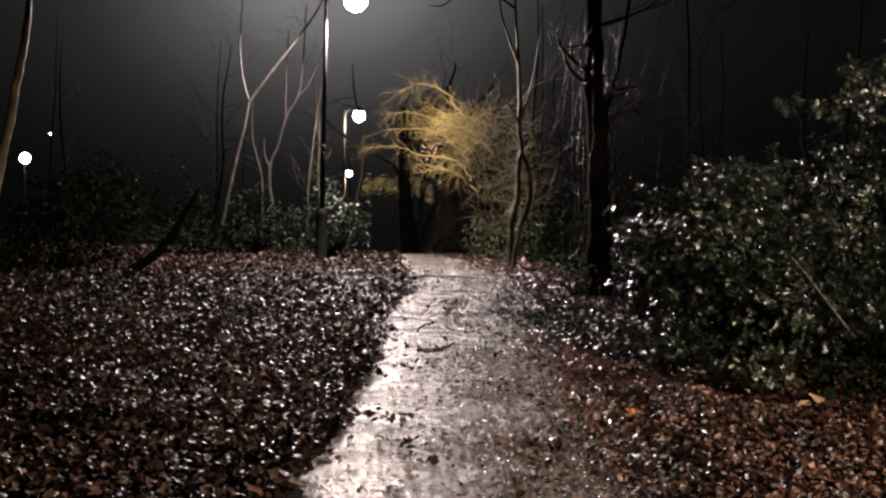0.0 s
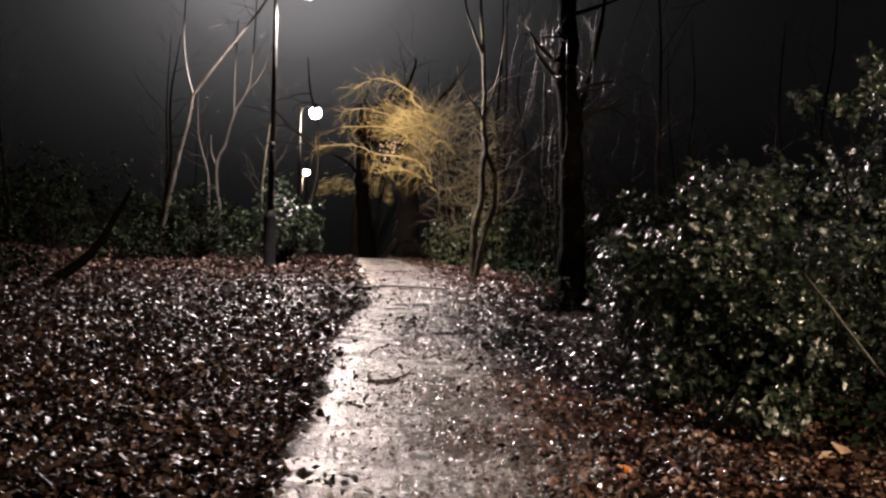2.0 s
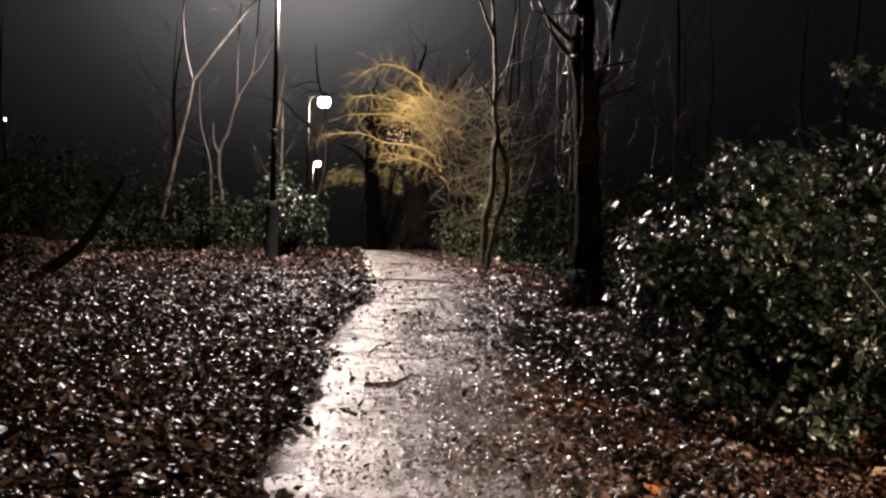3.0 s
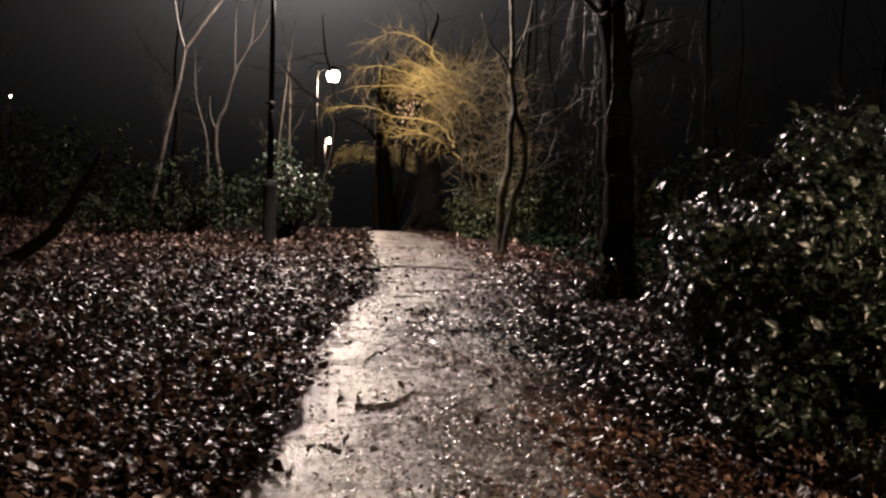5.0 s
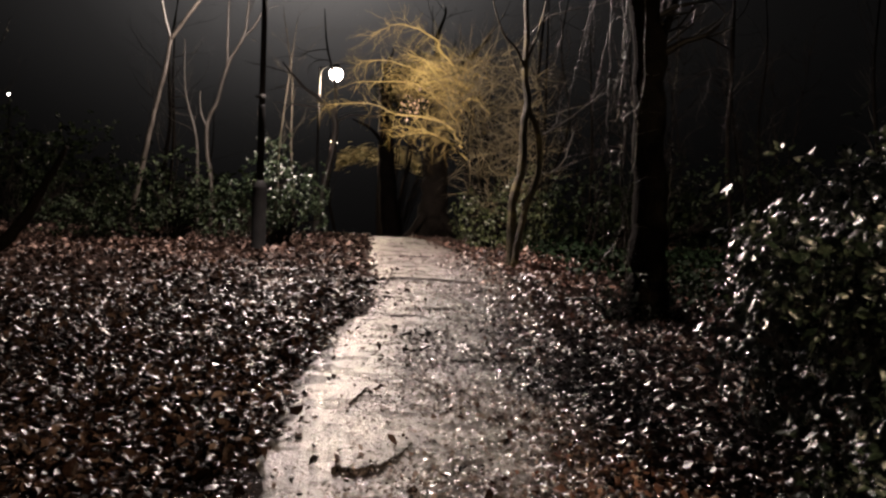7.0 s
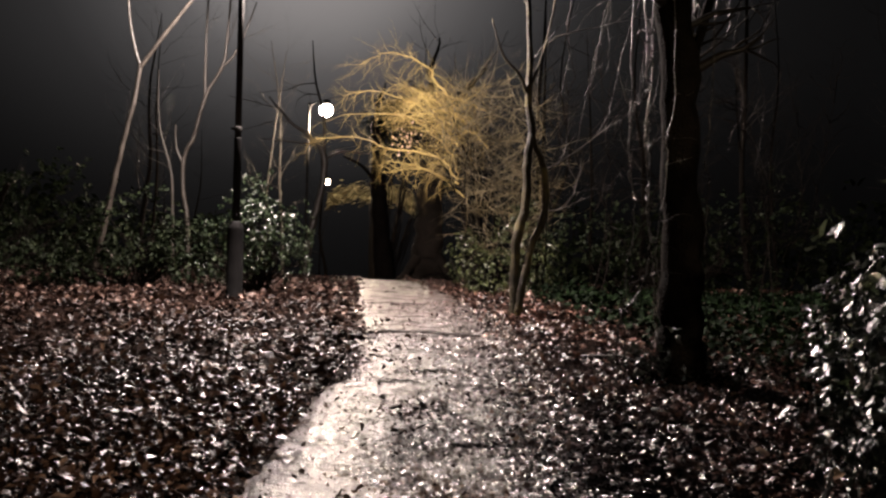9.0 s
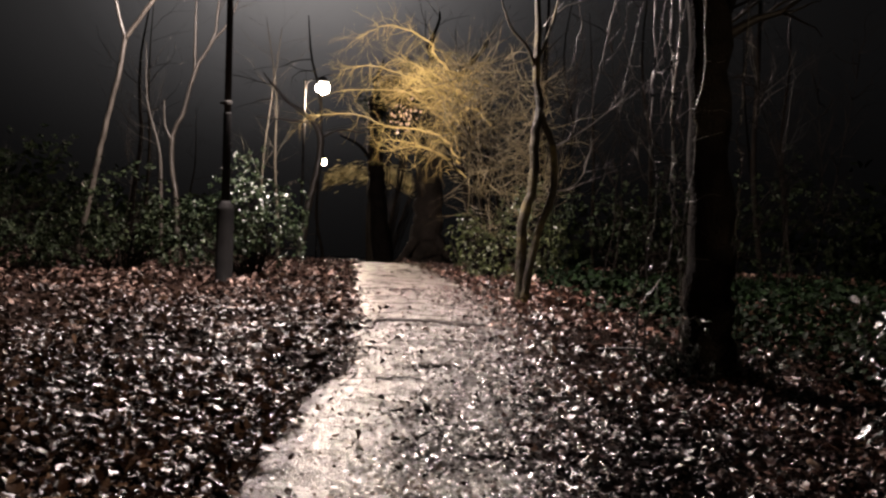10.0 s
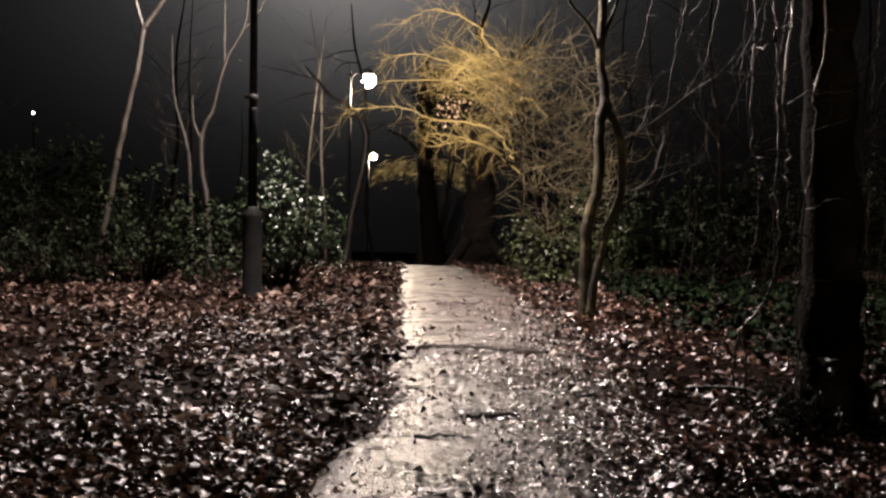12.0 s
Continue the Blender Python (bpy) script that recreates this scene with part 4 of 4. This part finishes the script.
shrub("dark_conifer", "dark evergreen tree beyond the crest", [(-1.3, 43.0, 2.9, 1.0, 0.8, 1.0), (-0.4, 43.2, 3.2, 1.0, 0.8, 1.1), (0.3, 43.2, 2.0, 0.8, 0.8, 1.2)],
      1500, 6, 0.11, M_SHADE_LEAF, 53, (-1.3, 42.9), 0.1)
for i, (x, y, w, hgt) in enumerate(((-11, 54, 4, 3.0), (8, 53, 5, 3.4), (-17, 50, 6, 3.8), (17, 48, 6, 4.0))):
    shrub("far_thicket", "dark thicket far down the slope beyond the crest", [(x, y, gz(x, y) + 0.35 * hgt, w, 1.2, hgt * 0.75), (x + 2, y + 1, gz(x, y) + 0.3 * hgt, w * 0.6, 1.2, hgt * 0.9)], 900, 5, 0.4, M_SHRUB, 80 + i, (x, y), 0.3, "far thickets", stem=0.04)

# the yellow-lit bush: arching bare stems with fine twigs
def twig_bush(name, label, base, stems, mat, seed, level=2, kids=5, group="bare bushes"):
    rng = random.Random(seed)
    z = gz(*base)
    root = tagged(new(name), label, "bush", group)
    root.location = (base[0], base[1], z)
    o = Vector((base[0], base[1], z))
    main, fine, tips = Tubes(), Tubes(), []
    for pts, r in stems:
        line, rad = smooth_line([Vector(p) - o for p in pts], [r * (1 - 0.75 * i / (len(pts) - 1)) for i in range(len(pts))], 6, rng, 0.02)
        main.add(line, rad, 6)
        for j in range(4, len(line)):
            for k in range(2):
                d = (line[j] - line[j - 1]).normalized() * 0.8 + Vector((rng.gauss(0, 0.5), rng.gauss(0, 0.5), rng.gauss(0, 0.4)))
                grow(fine, tips, rng, line[j], d, rng.uniform(0.45, 1.0), max(0.007, rad[j] * 0.5), level, 0.75, -0.01, 0.24, kids, 0.6)
    tagged(main.make("stem_mass", mat, root), kind="stuff")
    tagged(fine.make("twig_mass", mat, root, "mass of fine bare twigs"), kind="stuff")
    return root


rng_y = random.Random(77)


def spreading_bush(name, label, base, boughs, volume, seed, twig_mat, mass_mat):
    """Boughs reaching sideways from dark stems, feathered with fine twigs, over a tangle of thin shoots."""
    rng = random.Random(seed)
    o = Vector((base[0], base[1], gz(*base)))
    root = tagged(new(name), label, "bush", "bare bushes")
    root.location = o
    stem, bough, twig, tangle, tips = Tubes(), Tubes(), Tubes(), Tubes(), []
    for pts, r in boughs:
        foot = Vector((base[0] + rng.uniform(-0.35, 0.35), base[1] + rng.uniform(-0.3, 0.3), o.z - 0.03)) - o
        start = Vector(pts[0]) - o
        line, rad = smooth_line([foot, foot * 0.5 + start * 0.5 + Vector((rng.uniform(-0.15, 0.25), 0, 0.1)), start], [r * 1.5, r * 1.2, r], 5, rng, 0.02)
        stem.add(line, rad, 6)
        line, rad = smooth_line([Vector(p) - o for p in pts], [0.9 * r * (1 - 0.8 * i / (len(pts) - 1)) for i in range(len(pts))], 6, rng, 0.045)
        bough.add(line, rad, 6)
        for j in range(2, len(line)):
            run = (line[j] - line[j - 1]).normalized()
            for side in (-1, 1):
                if rng.random() < 0.9:
                    d = run * rng.uniform(0.5, 1.2) + Vector((0, rng.gauss(0, 0.7), side * rng.uniform(0.1, 0.9) - 0.15))
                    grow(twig, tips, rng, line[j], d, rng.uniform(0.2, 0.7), max(0.0045, rad[j] * 0.35), 1, 1.0, -0.03, 0.36, 4, 0.55)
    (x0, x1), (y0, y1), (z0, z1) = volume
    for k in range(760):
        p = Vector((rng.uniform(x0, x1), rng.uniform(y0, y1), rng.uniform(z0, z1)))
        if ((p.x - (x0 + x1) / 2) / (x1 - x0) * 2) ** 2 + ((p.z - (z0 + z1) / 2) / (z1 - z0) * 2) ** 2 > 1.05 or p.z < z1 - 0.6 - 2.2 * (p.x - x0):
            continue
        d = Vector((rng.gauss(-0.2, 1), rng.gauss(0, 0.6), rng.gauss(0.2, 0.7)))
        grow(tangle, tips, rng, p - o, d, rng.uniform(0.4, 1.0), rng.uniform(0.004, 0.009), 1, 0.7, 0.03, 0.24, 3, 0.6)
    tagged(stem.make("stem_mass", M_BARK, root), kind="stuff")
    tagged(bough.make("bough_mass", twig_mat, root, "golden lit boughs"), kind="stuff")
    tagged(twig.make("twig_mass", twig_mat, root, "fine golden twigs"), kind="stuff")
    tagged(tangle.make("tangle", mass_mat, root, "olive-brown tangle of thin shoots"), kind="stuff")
    n = 46
    place = np.array([(-0.3 + rng.gauss(0, 0.12), 27.3 + rng.gauss(0, 0.1), 2.05 + rng.gauss(0, 0.14)) for _ in range(n)]) - np.array(o)
    way = np.array([(rng.gauss(0, 0.4), rng.gauss(0, 0.4), -1) for _ in range(n)])
    nor = np.array([(rng.gauss(0, 0.5), -1, rng.gauss(0, 0.3)) for _ in range(n)])
    tagged(leaf_cloud("dead_leaf_cluster", place, way, nor, np.array([rng.uniform(0.03, 0.07) for _ in range(n)]), M_PALE, root, "hanging cluster of pale dead leaves", 1.2, 0.1, 0.2, seed), kind="stuff")
    return root


Y_BOUGHS = [
    ([(0.81, 27.2, 2.18), (0.3, 27.2, 2.89), (0.04, 27.2, 3.26), (-0.27, 27.2, 3.43), (-0.7, 27.2, 3.51), (-1.13, 27.2, 3.3)], 0.024),
    ([(0.88, 27.2, 1.63), (0.5, 27.2, 2.11), (0.05, 27.2, 2.52), (-0.44, 27.2, 2.73), (-0.93, 27.2, 2.84), (-1.43, 27.2, 2.74)], 0.026),
    ([(0.64, 27.3, 1.44), (0.38, 27.3, 1.92), (-0.19, 27.3, 2.37), (-0.68, 27.3, 2.45), (-1.43, 27.3, 2.41)], 0.022),
    ([(0.64, 27.0, 1.25), (0.39, 27.0, 1.61), (-0.05, 27.0, 1.79), (-0.66, 27.0, 1.83), (-1.15, 27.0, 2.01), (-1.95, 27.0, 1.95)], 0.024),
    ([(0.6, 27.1, 1.9), (0.2, 27.1, 2.45), (-0.15, 27.1, 2.85), (-0.5, 27.1, 2.95)], 0.02),
    ([(0.1, 27.2, 2.1), (0.5, 27.1, 2.55), (0.97, 27.1, 2.9)], 0.014),
    ([(0.8, 27.0, 1.0), (0.35, 26.8, 1.35), (-0.1, 26.7, 1.5), (-0.5, 26.6, 1.42)], 0.014)]
for k in range(13):
    z, x = rng_y.uniform(1.3, 2.6), rng_y.uniform(0.4, 1.3)
    run = rng_y.uniform(0.5, 1.2)
    y0 = 27.3 + rng_y.uniform(-0.7, 0.5)
    Y_BOUGHS.append(([(x, y0, z), (x - run * 0.35, y0 - 0.1, z + rng_y.uniform(0.1, 0.3)), (x - run * 0.7, y0 - 0.2, z + rng_y.uniform(0.1, 0.45)), (x - run, y0 - 0.25, z + rng_y.uniform(-0.1, 0.35))], 0.015))
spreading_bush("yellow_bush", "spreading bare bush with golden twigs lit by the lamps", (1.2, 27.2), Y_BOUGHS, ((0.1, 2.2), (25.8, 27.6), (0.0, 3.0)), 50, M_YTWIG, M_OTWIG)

G_STEMS = []
for k in range(12):
    x = rng_y.uniform(2.0, 5.5)
    G_STEMS.append(([(x, 23 + rng_y.uniform(-1, 3), -0.5), (x + rng_y.uniform(-0.4, 0.4), 23.5, 1.0), (x + rng_y.uniform(-0.8, 0.8), 23.5, rng_y.uniform(2.0, 3.6))], 0.012))
twig_bush("bare_bush", "tangle of grey bare stems in the shade", (3.0, 23.4), G_STEMS, M_BARK, 51, 2, 4)


def conifer_spray(base, reach, seed, label):
    """A drooping feathery branch lit by the far lamp."""
    rng = np.random.default_rng(seed)
    n = 900
    u = rng.uniform(0, 1, n) ** 0.7
    p = np.stack([base[0] + reach[0] * u, base[1] + rng.normal(0, 0.5, n), base[2] + reach[2] * u + rng.normal(0, 0.16, n) + 0.3 * np.sin(u * 3)], 1)
    way = np.stack([np.full(n, reach[0]) * 0.5, rng.normal(0, 0.5, n), rng.normal(-0.3, 0.3, n)], 1)
    nor = np.stack([rng.normal(0, 0.3, n), rng.normal(0, 0.3, n), np.ones(n)], 1)
    root = tagged(new("conifer_branch"), label, "branch", "far evergreen branches")
    root.location = base
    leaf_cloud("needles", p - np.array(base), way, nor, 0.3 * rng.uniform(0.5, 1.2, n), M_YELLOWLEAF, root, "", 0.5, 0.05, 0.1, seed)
    t = Tubes()
    t.add(*smooth_line([(0, 0, 0), (reach[0] * 0.5, 0, reach[2] * 0.5 + 0.25), (reach[0], 0, reach[2])], [0.05, 0.035, 0.01], 5), 6)
    t.make("bough", M_BARK, root)
    return root


# ---- far wood ----
def wood_tree(x, y, h, r, seed, mat=None):
    rng = random.Random(seed)
    z = gz(x, y)
    lx, ly = rng.gauss(0, 0.06), rng.gauss(0, 0.05)
    pts = [(x + lx * h * k + rng.gauss(0, 0.12), y + ly * h * k, z + h * k - 0.05) for k in (0, 0.2, 0.45, 0.7, 1.0)]
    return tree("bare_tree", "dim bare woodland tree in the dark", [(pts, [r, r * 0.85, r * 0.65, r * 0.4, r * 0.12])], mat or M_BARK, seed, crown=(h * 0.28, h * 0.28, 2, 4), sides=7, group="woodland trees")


rng_w = random.Random(21)
spots = [(-7.2, 36), (-9, 44), (-12.5, 38), (-17, 33), (2.6, 32), (4.8, 31), (3.4, 38), (6.4, 29), (8.0, 33), (3.8, 44), (6.2, 48), (9.5, 29), (9.8, 40), (-16, 46), (-4.6, 58), (1.4, 55), (-11, 60), (4, 64), (-14, 66), (8, 70), (12, 34)]
for i, (x, y) in enumerate(spots):
    wood_tree(x, y, rng_w.uniform(6.0, 10.5), rng_w.uniform(0.05, 0.1), 200 + i)
for x, y, tall, r, seed in wood_late:
    wood_tree(x, y, tall, r, seed, M_PALEBARK)

tree("conifer_tree", "far dark conifer trunk down the slope", [([(-2.1, 53.1, gz(-2.1, 53.1)), (-2.1, 53.1, 0), (-2.0, 53.1, 4)], [0.3, 0.25, 0.1])], M_BARK, 71)
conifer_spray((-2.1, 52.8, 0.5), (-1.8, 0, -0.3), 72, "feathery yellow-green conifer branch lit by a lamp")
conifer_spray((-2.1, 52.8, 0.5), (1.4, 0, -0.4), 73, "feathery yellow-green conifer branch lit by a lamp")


def haze_wall(radius=170.0):
    """Glowing shell painted with lamp haze beyond the trees, closing the distance all round."""
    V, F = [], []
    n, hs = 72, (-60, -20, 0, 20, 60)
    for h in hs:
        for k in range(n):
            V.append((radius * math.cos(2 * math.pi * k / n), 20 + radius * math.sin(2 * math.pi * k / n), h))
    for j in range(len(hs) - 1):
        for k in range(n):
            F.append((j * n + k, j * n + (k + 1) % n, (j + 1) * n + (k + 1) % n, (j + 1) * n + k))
    m = bpy.data.materials.new("painted_lamp_haze")
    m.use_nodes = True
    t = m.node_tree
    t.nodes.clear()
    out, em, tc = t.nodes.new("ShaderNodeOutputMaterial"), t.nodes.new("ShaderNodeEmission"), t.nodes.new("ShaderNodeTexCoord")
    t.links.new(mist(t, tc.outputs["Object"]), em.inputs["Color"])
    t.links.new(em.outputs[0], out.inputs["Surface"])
    return tagged(mesh_object("backdrop", V, F, m), "glowing shell beyond the wood, painted with lamp haze", "backdrop", kind="structure")


haze_wall()
